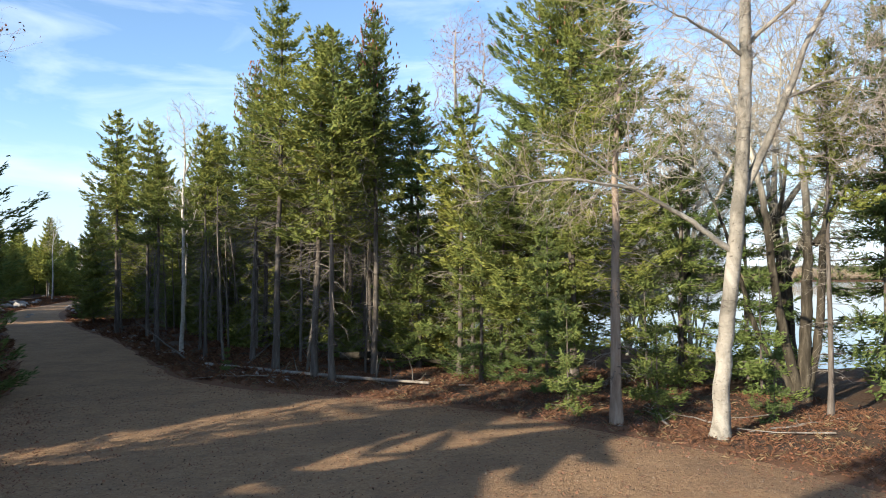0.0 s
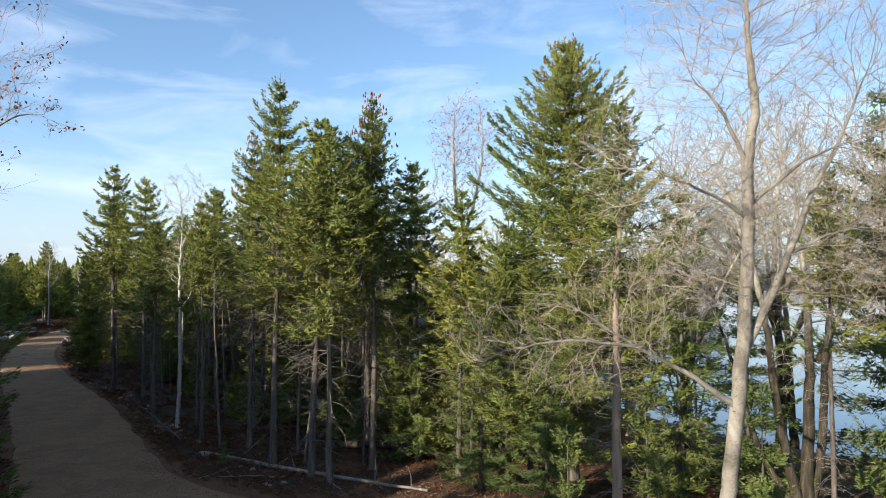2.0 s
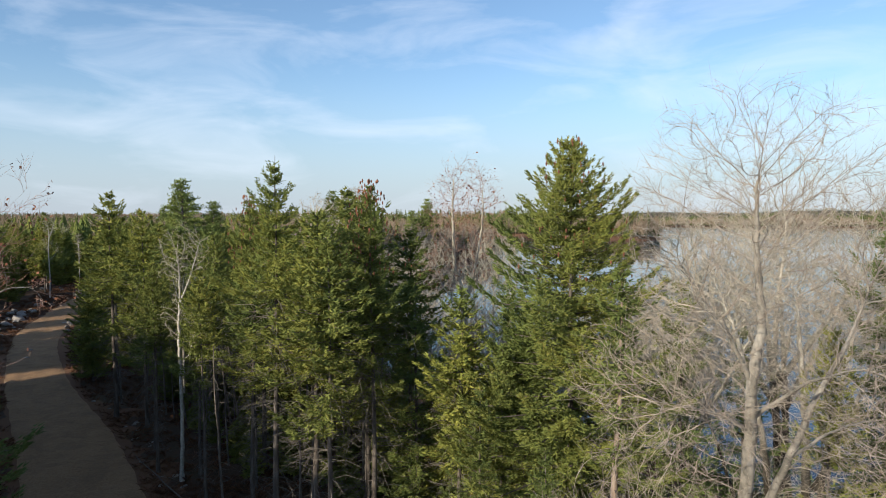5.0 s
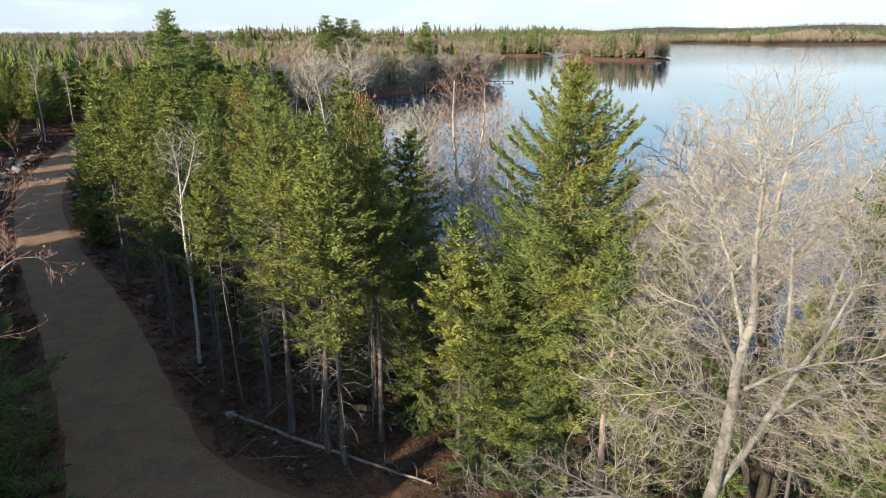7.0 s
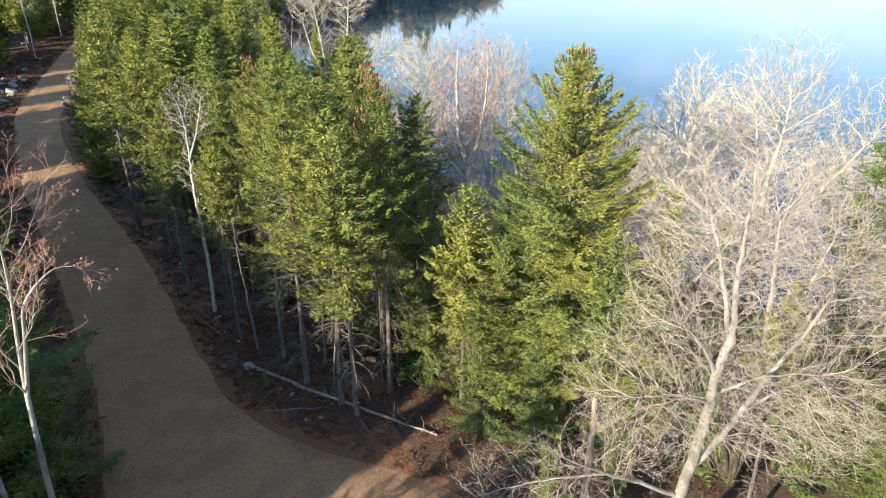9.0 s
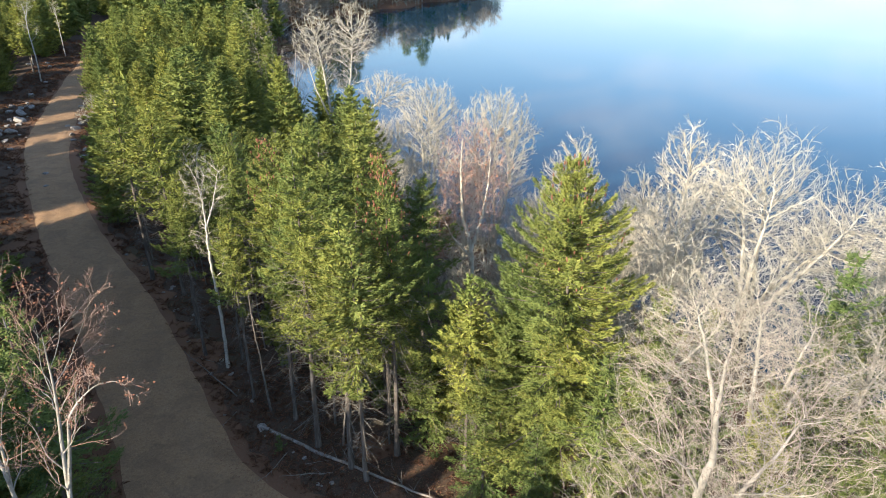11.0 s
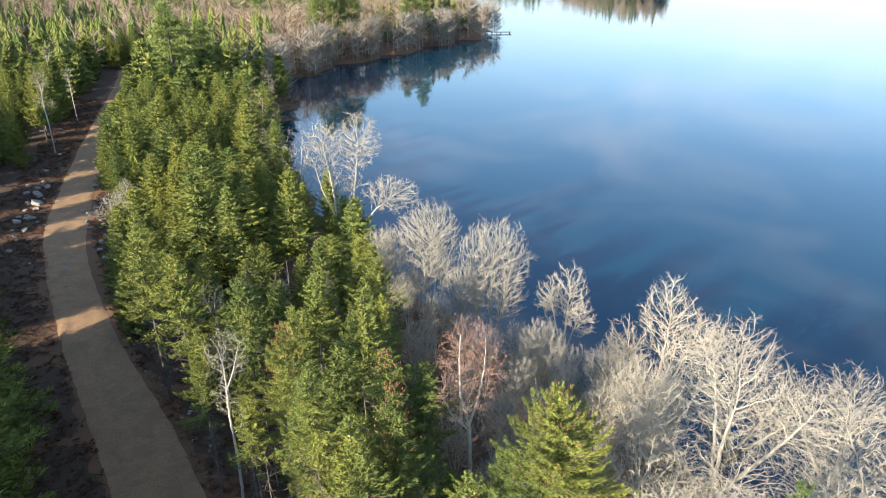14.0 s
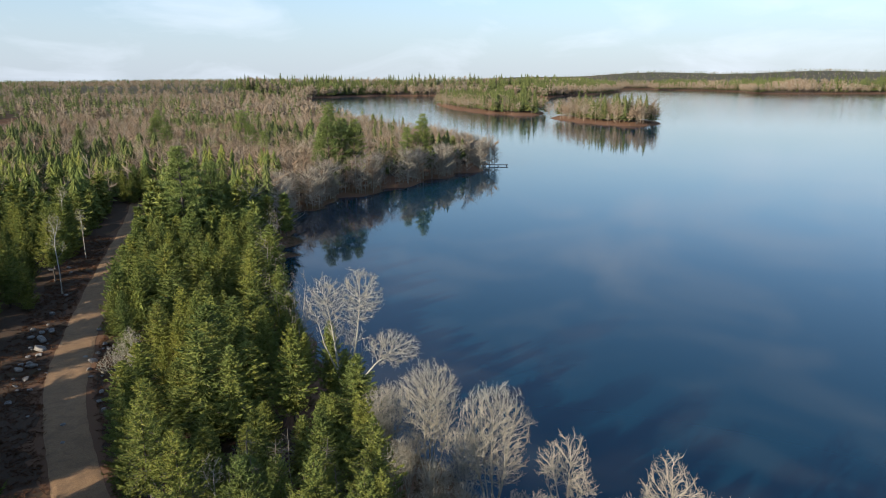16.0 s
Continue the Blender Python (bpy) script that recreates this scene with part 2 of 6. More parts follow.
def road_material():
    m = Mat("packed_gravel", 0.95, 0.15)
    p = m.geo.outputs["Position"]
    stone = m.node("ShaderNodeTexVoronoi", Scale=26.0)
    m.link(p, stone.inputs["Vector"])
    fine, mid_n, broad = m.noise(30.0, 6.0, 0.75, p), m.noise(1.7, 6.0, 0.7, p), m.noise(0.3, 4.0, 0.6, p)
    speck = m.noise(7.5, 5.0, 0.7, p)
    col = m.ramp(fine, [(0.25, (0.160, 0.100, 0.050)), (0.5, (0.29, 0.186, 0.097)), (0.75, (0.43, 0.29, 0.16))])
    col = m.mix(m.ramp(speck, [(0.50, (0, 0, 0)), (0.68, (0.75, 0.75, 0.75))]), col, (0.115, 0.078, 0.046))
    col = m.mix(m.ramp(mid_n, [(0.52, (0, 0, 0)), (0.66, (0.55, 0.55, 0.55))]), col, (0.38, 0.265, 0.155))
    col = m.mix(0.35, col, m.ramp(stone.outputs["Color"], [(0.2, (0.15, 0.105, 0.07)), (0.9, (0.36, 0.27, 0.18))]))
    col = m.mix(0.2, col, (0.24, 0.155, 0.08))
    damp = m.ramp(broad, [(0.5, (0, 0, 0)), (0.75, (1, 1, 1))])
    col = m.mix(m.math("MULTIPLY", damp, 0.35), col, (0.145, 0.098, 0.058))
    patch = m.noise(0.75, 5.0, 0.65, p, distortion=0.6)
    col = m.mix(m.ramp(patch, [(0.46, (0, 0, 0)), (0.62, (0.42, 0.42, 0.42))]), col, (0.140, 0.098, 0.064))
    col = m.mix(m.ramp(m.noise(3.4, 5.0, 0.7, p), [(0.56, (0, 0, 0)), (0.72, (0.5, 0.5, 0.5))]), col, (0.095, 0.066, 0.046))
    col = m.mix(1.0, col, (1.30, 1.21, 1.18), "MULTIPLY")
    m.bump(m.math("ADD", fine, m.math("MULTIPLY", speck, 1.5)), 1.0, 0.03)
    return m.color(col)


GROUND, ROAD = ground_material(), road_material()


def stone_material():
    m = Mat("granite_boulder", 0.9, 0.2)
    col = m.ramp(m.noise(5.0, 6.0, 0.7), [(0.3, (0.10, 0.09, 0.08)), (0.5, (0.24, 0.22, 0.20)), (0.7, (0.42, 0.40, 0.37))])
    m.bump(m.noise(7.0, 6.0, 0.7), 0.7, 0.05)
    return m.color(m.mix(m.math("MULTIPLY", m.obj.outputs["Random"], 0.3), col, (0.33, 0.28, 0.23)))


STONE = stone_material()


def water_material():
    m = Mat("lake_water", 0.04, 0.5)
    m.b.inputs["IOR"].default_value = 1.34
    p = m.geo.outputs["Position"]
    ripple = m.noise(0.8, 3.0, 0.5, p, stretch=(1.0, 1.6, 1.0))
    calm = m.noise(0.012, 3.0, 0.5, p, stretch=(0.6, 1.6, 1.0))
    sep = m.t.nodes.new("ShaderNodeSeparateXYZ")
    m.link(p, sep.inputs["Vector"])
    far = m.math("MINIMUM", m.math("MAXIMUM", m.math("MULTIPLY", m.math("ADD", sep.outputs["Y"], -230.0), 0.0022), 0.0), 1.0)
    wind = m.math("ADD", m.math("MULTIPLY", calm, 0.0012), m.math("MULTIPLY", far, 0.7))
    m.bump(m.math("MULTIPLY", ripple, wind), 0.25, 0.25)
    return m.color((0.002, 0.030, 0.056))


WATER = water_material()
PLANK = bark_material("grey_planks", (0.12, 0.11, 0.10), (0.24, 0.22, 0.20), (0.36, 0.34, 0.31), 1.0)

# ---- geometry helpers ----
rng = np.random.default_rng(7)


def mesh_tris(name, verts, tris, mat, smooth=False):
    me = bpy.data.meshes.new(name)
    verts, tris = np.asarray(verts, np.float32), np.asarray(tris, np.int32)
    me.vertices.add(len(verts))
    me.vertices.foreach_set("co", verts.ravel())
    me.loops.add(tris.size)
    me.loops.foreach_set("vertex_index", tris.ravel())
    me.polygons.add(len(tris))
    me.polygons.foreach_set("loop_start", np.arange(0, tris.size, 3, dtype=np.int32))
    me.polygons.foreach_set("use_smooth", np.full(len(tris), smooth, bool))
    for one in mat if isinstance(mat, (list, tuple)) else (mat,):
        me.materials.append(one)
    me.update(calc_edges=True)
    return me


class Geo:
    """Collects vertices and triangles of one mesh."""

    def __init__(self):
        self.v, self.f, self.n = [], [], 0

    def add(self, v, f):
        v, f = np.asarray(v, float).reshape(-1, 3), np.asarray(f, int).reshape(-1, 3)
        self.v.append(v)
        self.f.append(f + self.n)
        self.n += len(v)

    def empty(self):
        return self.n == 0

    def tubes(self, P, R, sides=5):
        """Tapered tubes: P is B x N x 3, R is B x N."""
        P, R = np.asarray(P, float), np.asarray(R, float)
        if P.ndim == 2:
            P, R = P[None], R[None]
        B, N = R.shape
        T = np.gradient(P, axis=1)
        T /= np.linalg.norm(T, axis=2, keepdims=True) + 1e-9
        ref = np.where(np.abs(T[:, :1, 2:3]) > 0.8, np.array([1.0, 0.2, 0.0]), np.array([0.0, 0.0, 1.0]))
        U = np.cross(T, np.broadcast_to(ref, T.shape))
        U /= np.linalg.norm(U, axis=2, keepdims=True) + 1e-9
        W = np.cross(T, U)
        a = np.arange(sides) * 2 * np.pi / sides
        ring = U[:, :, None] * np.cos(a)[None, None, :, None] + W[:, :, None] * np.sin(a)[None, None, :, None]
        V = P[:, :, None] + ring * R[:, :, None, None]
        i, j = np.meshgrid(np.arange(N - 1), np.arange(sides), indexing="ij")
        q = np.stack([i * sides + j, i * sides + (j + 1) % sides, (i + 1) * sides + (j + 1) % sides, (i + 1) * sides + j], -1).reshape(-1, 4)
        t = np.concatenate([q[:, [0, 1, 2]], q[:, [0, 2, 3]]])
        F = (t[None] + (np.arange(B) * N * sides)[:, None, None]).reshape(-1, 3)
        self.add(V.reshape(-1, 3), F)

    def mesh(self, name, mat, smooth=False):
        return mesh_tris(name, np.concatenate(self.v), np.concatenate(self.f), mat, smooth)


def unit(v):
    return v / (np.linalg.norm(v, axis=-1, keepdims=True) + 1e-9)


def part(name, geo, mat, parent, label="", smooth=False, kind=""):
    ob = new(name, geo.mesh(name, mat, smooth))
    ob.parent = parent
    if kind:
        ob["kind"] = kind
    if label:
        ob["label"] = label
    return ob


def top(name, label, category, group="", at=None):
    ob = new(name)
    ob.empty_display_size = 0.3
    if at is not None:
        ob.matrix_basis = at
    return tagged(ob, label, category, group)


# ---- plan: shoreline, water bodies, road edges ----
LAKE = [(600, -120), (160, -25), (60, 8), (40, 14), (26, 22), (18.5, 27.5), (14.5, 31), (12.3, 36), (9.6, 39.5), (4.5, 44), (0, 49.5), (-4, 55), (-7.5, 61),
        (-12.5, 70), (-18.5, 84), (-22.5, 97), (-25, 110), (-29, 130), (-33, 148), (-34, 163), (-28, 179), (-19, 193), (-9, 208), (5, 230),
        (15, 243), (21, 259), (15, 278), (-2, 315), (-40, 420), (-95, 600), (-170, 900), (-230, 1340), (-120, 1500), (60, 1480),
        (215, 1330), (360, 1560), (520, 1950), (640, 2500), (760, 2480), (820, 1900), (720, 1600), (1040, 1600), (1500, 1560), (2600, 1300), (2600, -120)]
INLET = [(-330, 285), (-192, 300), (-210, 345), (-240, 400), (-268, 470), (-300, 540), (-345, 565), (-300, 470), (-264, 395), (-252, 340)]
ISLAND_A = [(-6, 980), (25, 760), (50, 672), (82, 632), (108, 660), (112, 740), (95, 900), (40, 1000)]
ISLAND_B = [(93, 600), (112, 520), (128, 482), (148, 484), (167, 508), (166, 545), (150, 590), (122, 612)]
ISLAND_C = [(700, 2250), (820, 2200), (900, 2300), (860, 2420), (740, 2400)]
WATER_Z = -2.2
ROAD_L = [(-75, 168), (-67, 146), (-58.5, 120), (-49.4, 92), (-39.2, 64), (-29.0, 45.8), (-19.6, 31.6), (-13.7, 22.6), (-11.7, 19.2), (-10.2, 16), (-8.4, 13), (-6.5, 10), (-5.8, 6), (-5.6, 0), (-6, -10), (-8, -40)]
ROAD_R = [(-71.5, 169), (-63, 147), (-54.6, 121), (-45.4, 92), (-35.0, 64), (-25.2, 46.2), (-15.6, 32.8), (-9.7, 23.2), (-7.2, 19.8), (-4.2, 18), (0.2, 15.9), (3.6, 12.9), (6.0, 9.8), (8, 4), (9, -6), (9, -40)]


def seg_dist(x, y, poly, closed=True):
    d = np.full(x.shape, 1e9)
    pts = poly + [poly[0]] if closed else poly
    for (ax, ay), (bx, by) in zip(pts[:-1], pts[1:]):
        dx, dy = bx - ax, by - ay
        t = np.clip(((x - ax) * dx + (y - ay) * dy) / (dx * dx + dy * dy), 0, 1)
        d = np.minimum(d, np.hypot(x - ax - t * dx, y - ay - t * dy))
    return d


def inside(x, y, poly):
    c = np.zeros(x.shape, bool)
    for (ax, ay), (bx, by) in zip(poly, poly[1:] + poly[:1]):
        if ay == by:
            continue
        c ^= ((ay > y) != (by > y)) & (x < (bx - ax) * (y - ay) / (by - ay) + ax)
    return c


def shore(x, y):
    """Distance to the water's edge, more than nought on land."""
    x, y = np.asarray(x, float), np.asarray(y, float)
    wob = 1.1 * np.sin(x * 0.31 + y * 0.17) + 0.7 * np.sin(y * 0.53 - x * 0.21)
    s = np.full(x.shape, 1e9)
    for poly, land in ((LAKE, False), (INLET, False)):
        d = seg_dist(x, y, poly)
        s = np.minimum(s, np.where(inside(x, y, poly), -d, d))
    for poly in (ISLAND_A, ISLAND_B, ISLAND_C):
        d = seg_dist(x, y, poly)
        s = np.maximum(s, np.where(inside(x, y, poly), d, -d))
    return s + wob * np.clip(np.hypot(x, y) / 60, 0.2, 2.0)


def smooth01(a, b, v):
    t = np.clip((v - a) / (b - a), 0, 1)
    return t * t * (3 - 2 * t)


ROAD_POLY = ROAD_L + ROAD_R[::-1]


def road_dist(x, y):
    """Distance to the gravel's edge, below nought on the gravel."""
    x, y = np.asarray(x, float), np.asarray(y, float)
    d = seg_dist(x, y, ROAD_POLY)
    return np.where(inside(x, y, ROAD_POLY), -d, d)


def height(x, y):
    x, y = np.asarray(x, float), np.asarray(y, float)
    s = shore(x, y)
    r = np.hypot(x, y)
    z = np.where(s > 0, WATER_Z - WATER_Z * smooth01(-0.5, 9.0, s), WATER_Z - 0.05 + np.clip(0.3 * s, -3, 0))
    bump = 0.06 * np.sin(x * 1.3 + 0.7 * y) + 0.05 * np.sin(1.9 * y - 0.6 * x) + 0.07 * np.sin(0.45 * x - 0.37 * y + 1)
    rd = road_dist(x, y)
    z = z + np.where(s > 1, bump * np.clip(rd / 3.0, 0, 1) + 0.12 * smooth01(0.5, 3, rd), 0)
    z = np.where(rd < 0.4, np.minimum(z, -0.02 - 0.05 * np.clip(-rd, 0, 1)), z)
    east = smooth01(-0.2, 0.55, x / (r + 1))
    hill = smooth01(2600, 4700, r) * (6 + 42 * east) * np.clip(s / 250, 0, 1)
    hill = hill + smooth01(60, 400, s) * 4.0 * (r > 200) * smooth01(200, 500, r)
    hill = hill + smooth01(10, 170, s) * 17.0 * smooth01(1100, 1400, r)
    roll = 1 + 0.22 * np.sin(x / 410 + y / 900) + 0.12 * np.sin(x / 170 - y / 350)
    return z + np.where(s > 0, hill * roll, 0)


def graded(lo, hi, step, far_lo, far_hi, grow=1.09):
    mid_part = list(np.arange(lo, hi, step))
    left, right, st = [], [], step
    v = lo
    while v > far_lo:
        st *= grow
        v -= st
        left.append(max(v, far_lo))
    v, st = hi, step
    while v < far_hi:
        right.append(v)
        st *= grow
        v += st
    return np.array(left[::-1] + mid_part + right + [far_hi])


def grid_tris(nx, ny):
    i, j = np.meshgrid(np.arange(ny - 1), np.arange(nx - 1), indexing="ij")
    a = i * nx + j
    q = np.stack([a, a + 1, a + nx + 1, a + nx], -1).reshape(-1, 4)
    return np.concatenate([q[:, [0, 1, 2]], q[:, [0, 2, 3]]])


xs, ys = graded(-52, 26, 1.0, -4800, 4800, 1.07), graded(-10, 110, 1.0, -4800, 4800, 1.055)
gx, gy = np.meshgrid(xs, ys)
ground = new("ground", mesh_tris("ground", np.stack([gx, gy, height(gx, gy)], -1).reshape(-1, 3), grid_tris(len(xs), len(ys)), GROUND, True))
tagged(ground, "dark forest floor of needles, red leaves and moss", "ground", kind="structure")

wx, wy = graded(-60, 60, 30, -4800, 4800, 1.5), graded(0, 120, 30, -4800, 4800, 1.5)
gx, gy = np.meshgrid(wx, wy)
water = new("water", mesh_tris("water", np.stack([gx, gy, np.full(gx.shape, WATER_Z)], -1).reshape(-1, 3), grid_tris(len(wx), len(wy)), WATER))
tagged(water, "calm dark blue lake reflecting the sky", "lake", kind="structure")


def resample(poly, n):
    """A smooth line through the points, n places on each stretch."""
    p = np.array(poly, float)
    p = np.concatenate([2 * p[:1] - p[1:2], p, 2 * p[-1:] - p[-2:-1]])
    out = []
    for k in range(1, len(p) - 2):
        for t in np.arange(n) / n:
            a, b, c, d = p[k - 1], p[k], p[k + 1], p[k + 2]
            out.append(0.5 * (2 * b + (c - a) * t + (2 * a - 5 * b + 4 * c - d) * t * t + (3 * b - a - 3 * c + d) * t ** 3))
    out.append(p[-2])
    return np.array(out)


edge_l, edge_r = resample(ROAD_L, 16), resample(ROAD_R, 16)
across = np.linspace(0, 1, 25)
strip = edge_l[:, None] * (1 - across)[None, :, None] + edge_r[:, None] * across[None, :, None]
wob = 0.10 * np.sin(strip[..., 0] * 1.3 + strip[..., 1] * 0.9) + 0.05 * np.sin(strip[..., 1] * 2.3)
away = unit(edge_r - edge_l)[:, None]
rim = np.minimum(across, 1 - across)
strip = strip + away * (wob * np.where(across < 0.5, -1, 1) * (rim < 0.06))[..., None]
rz = 0.035 * smooth01(0.0, 0.16, rim)[None, :] + 0.006 * np.sin(strip[..., 0] * 3.1) * np.sin(strip[..., 1] * 2.7) - 0.02 * (rim < 0.01)[None, :]
for rut in (0.32, 0.68):
    rz = rz - 0.014 * np.exp(-((across - rut) / 0.06) ** 2)[None, :]
road = new("road", mesh_tris("road", np.concatenate([strip, rz[..., None]], -1).reshape(-1, 3), grid_tris(25, len(strip)), ROAD, True))
tagged(road, "packed brown gravel track widening into a clearing", "gravel road", kind="structure")

# ---- trees ----


def conifer(name, H, crown0, R, seed, label, fine=1.0, power=0.68, dead=True, needles=None, droop=0.25, cones=False, fork=False, group="conifers by the lake", dense=1.0, radius=None, bark=None, full=False, airy=False):
    """A spruce or fir: trunk, bare dead branches below, living crown of needle sprays."""
    g = np.random.default_rng(seed)
    tree = top(name, label, "tree", group)
    n = 12
    h = np.linspace(0, 1, n)
    sway = np.cumsum(g.normal(0, 0.02, (n, 2)), 0) * H / 12
    rad = (radius or 0.0092 * H) * ((1 - h) ** 0.8 * 0.97 + 0.03)
    rad[0] *= 1.35
    spine = np.stack([sway[:, 0], sway[:, 1], h * H - 0.1], -1)
    trunk = Geo()
    trunk.tubes(spine, rad, 8)
    part("trunk", trunk, bark or BARK, tree, smooth=True)

    def at(z):
        t = np.clip(z / H, 0, 1) * (n - 1)
        k = np.minimum(t.astype(int), n - 2)
        return spine[k] + (spine[k + 1] - spine[k]) * (t - k)[:, None]

    z0 = crown0 * H
    # living boughs
    step = (0.44 if airy else 0.38 if dead else 0.32) / min(fine, 1.0) ** 0.3
    zs = np.arange(z0, H - 0.12, step)
    per = 6 if airy else 9 if full or not dead else 7
    z = np.repeat(zs, per) + g.uniform(-0.07, 0.07, len(zs) * per)
    u = np.clip((H - z) / (H - z0), 0, 1)
    az = np.repeat(g.uniform(0, 6.28, len(zs)), per) + np.tile(np.arange(per) * 2 * np.pi / per, len(zs)) + g.normal(0, 0.3, len(z))
    lump = 1 + 0.12 * np.sin(az * 2 + z * 1.3 + seed) + 0.12 * np.sin(z * 2.7 + seed)
    L = R * (0.05 + 0.97 * u ** power) * np.where(u > 0.8, 1 - 1.7 * (u - 0.8), 1) * lump * (g.uniform(0.5, 1.14, len(z)) if dead and not full else g.uniform(0.7, 1.06, len(z)))
    L = np.maximum(L * np.clip(0.45 + 4.0 * u, 0, 1), 0.12)
    keep = g.random(len(z)) < (0.95 - (0.35 if full else 0.55) * smooth01(0.40, 0.95, u) if dead else 0.95)
    z, u, az, L = z[keep], u[keep], az[keep], L[keep]
    rise = 0.62 * (1 - u) ** 2.0 + 0.10 - droop * u
    d = np.stack([np.cos(az), np.sin(az), rise], -1)
    root = at(z)
    s = np.array([0, 0.35, 0.7, 1.0])
    curve = root[:, None] + d[:, None] * (L[:, None] * s)[..., None]
    curve[:, :, 2] += (0.20 * L[:, None]) * (s ** 2.2)[None] - 0.10 * L[:, None] * np.sin(s * 3.14)[None]
    crown = Geo()
    # sprays along each bough
    cnt = np.maximum((L / 0.026 * fine * dense).astype(int), 6)
    idx = np.repeat(np.arange(len(L)), cnt)
    f = g.uniform(0.12, 1.0, len(idx)) ** 0.75
    sv = np.array([0, 0.35, 0.7, 1.0])
    seg = np.clip(np.searchsorted(sv, f) - 1, 0, 2)
    tt = (f - sv[seg]) / (sv[seg + 1] - sv[seg])
    base = curve[idx, seg] * (1 - tt)[:, None] + curve[idx, seg + 1] * tt[:, None]
    along = unit(curve[idx, seg + 1] - curve[idx, seg])
    side = unit(np.cross(along, np.array([0, 0, 1.0]))) * np.where(g.random(len(idx)) < 0.5, -1, 1)[:, None]
    spread = g.uniform(0.15, 1.1, len(idx))[:, None]
    fan = g.uniform(0, 1, len(idx)) ** 1.2 * 0.34 * L[idx] * (1.06 - f)
    base = base + side * fan[:, None] + along * (fan * 0.55)[:, None] + np.stack([np.zeros(len(idx))] * 2 + [g.normal(-0.02, 0.05, len(idx)) - 0.10 * fan], -1)
    way = unit(along + side * spread + np.stack([np.zeros(len(idx))] * 2 + [g.normal(0.0, 0.30, len(idx))], -1))
    ln = np.clip((0.13 + 0.03 * L[idx]) * g.uniform(0.7, 1.3, len(idx)), 0.10, 0.26) / fine ** 0.4
    perp = unit(np.cross(way, np.array([0, 0, 1.0])) + g.normal(0, 0.45, (len(idx), 3)))
    wide = (0.019 + 0.011 * g.random(len(idx))) / fine ** 0.6
    face = unit(np.stack([np.cos(az[idx]), np.sin(az[idx]), np.full(len(idx), 0.55)], -1))
    for k, (ang, l2) in enumerate(((0.0, 1.0), (0.65, 0.7), (-0.65, 0.7))):
        dirn = unit(way * np.cos(ang) + perp * np.sin(ang) + g.normal(0, 0.10, way.shape))
        pp = unit(np.cross(dirn, face + g.normal(0, 0.17, way.shape)))
        b0 = base + way * (ln * (0.0 if k == 0 else 0.2))[:, None]
        tip = b0 + dirn * (ln * l2)[:, None]
        w = (wide * (1.0 if k == 0 else 0.85))[:, None]
        crown.add(np.stack([b0 + pp * w, tip, b0 - pp * w], 1).reshape(-1, 3), np.arange(len(idx) * 3).reshape(-1, 3))
    # denser needles close to the stem
    cnt = np.maximum((L / 0.035 * fine ** 0.8).astype(int), 3)
    j = np.repeat(np.arange(len(L)), cnt)
    f = g.uniform(0.02, 0.60, len(j))
    base = curve[j, 0] * (1 - f)[:, None] + curve[j, 2] * f[:, None] + g.normal(0, 0.06, (len(j), 3))
    way = unit(d[j] * 0.6 + g.normal(0, 0.5, (len(j), 3)) + np.array([0, 0, -0.25]))
    out = np.stack([np.cos(az[j]), np.sin(az[j]), np.full(len(j), 0.5)], -1)
    pp = unit(np.cross(way, out + g.normal(0, 0.4, way.shape))) * 0.034 / fine ** 0.6
    crown.add(np.stack([base + pp, base + way * (g.uniform(0.15, 0.28, len(j)) / fine ** 0.5)[:, None], base - pp], 1).reshape(-1, 3), np.arange(len(j) * 3).reshape(-1, 3))
    # overlapping skirts of inner boughs
    tz = np.arange(z0 + 0.25, H - 0.15, 0.30)
    tz = tz + g.normal(0, 0.10, len(tz))
    tu = (H - tz) / (H - z0)
    if dead or fine > 0.9:
        tz, tu = tz[:0], tu[:0]
    nb = 15
    r = 0.46 * R * (0.05 + 0.97 * tu ** power) * np.where(tu > 0.7, 1 - 1.7 * (tu - 0.7), 1) * np.clip(0.45 + 4.0 * tu, 0, 1)
    q = np.repeat(np.arange(len(tz)), nb)
    a = np.tile(np.arange(nb) * 6.283 / nb, len(tz)) + np.repeat(g.uniform(0, 6.28, len(tz)), nb) + g.normal(0, 0.12, len(q))
    rr = r[q] * g.uniform(0.55, 1.15, len(q)) * (1 + 0.16 * np.sin(a * 2 + tz[q] * 1.3 + seed))
    mid_at = at(tz)[q]
    w = g.uniform(0.15, 0.27, len(q))

    def rim(turn, far, fall):
        return mid_at + np.stack([np.cos(a + turn) * rr * far, np.sin(a + turn) * rr * far, -fall * rr], -1)

    skirt = np.stack([mid_at + np.stack([0 * a, 0 * a, 0.12 + 0.42 * rr], -1), rim(-w, 0.72, 0.02), rim(0 * w, 1.1, 0.10), rim(w, 0.72, 0.02)], 1)
    f4 = np.arange(len(q))[:, None] * 4
    crown.add(skirt.reshape(-1, 3), np.concatenate([f4 + [0, 1, 2], f4 + [0, 2, 3]]))
    part("crown", crown, needles or NEEDLES, tree)
    if fine > 0.5:
        wood = Geo()
        wood.tubes(curve[:, [0, 2]], np.stack([0.007 + 0.008 * L, 0.004 + 0.003 * L], -1), 3)
        part("bough", wood, BARK, tree, kind="stuff")
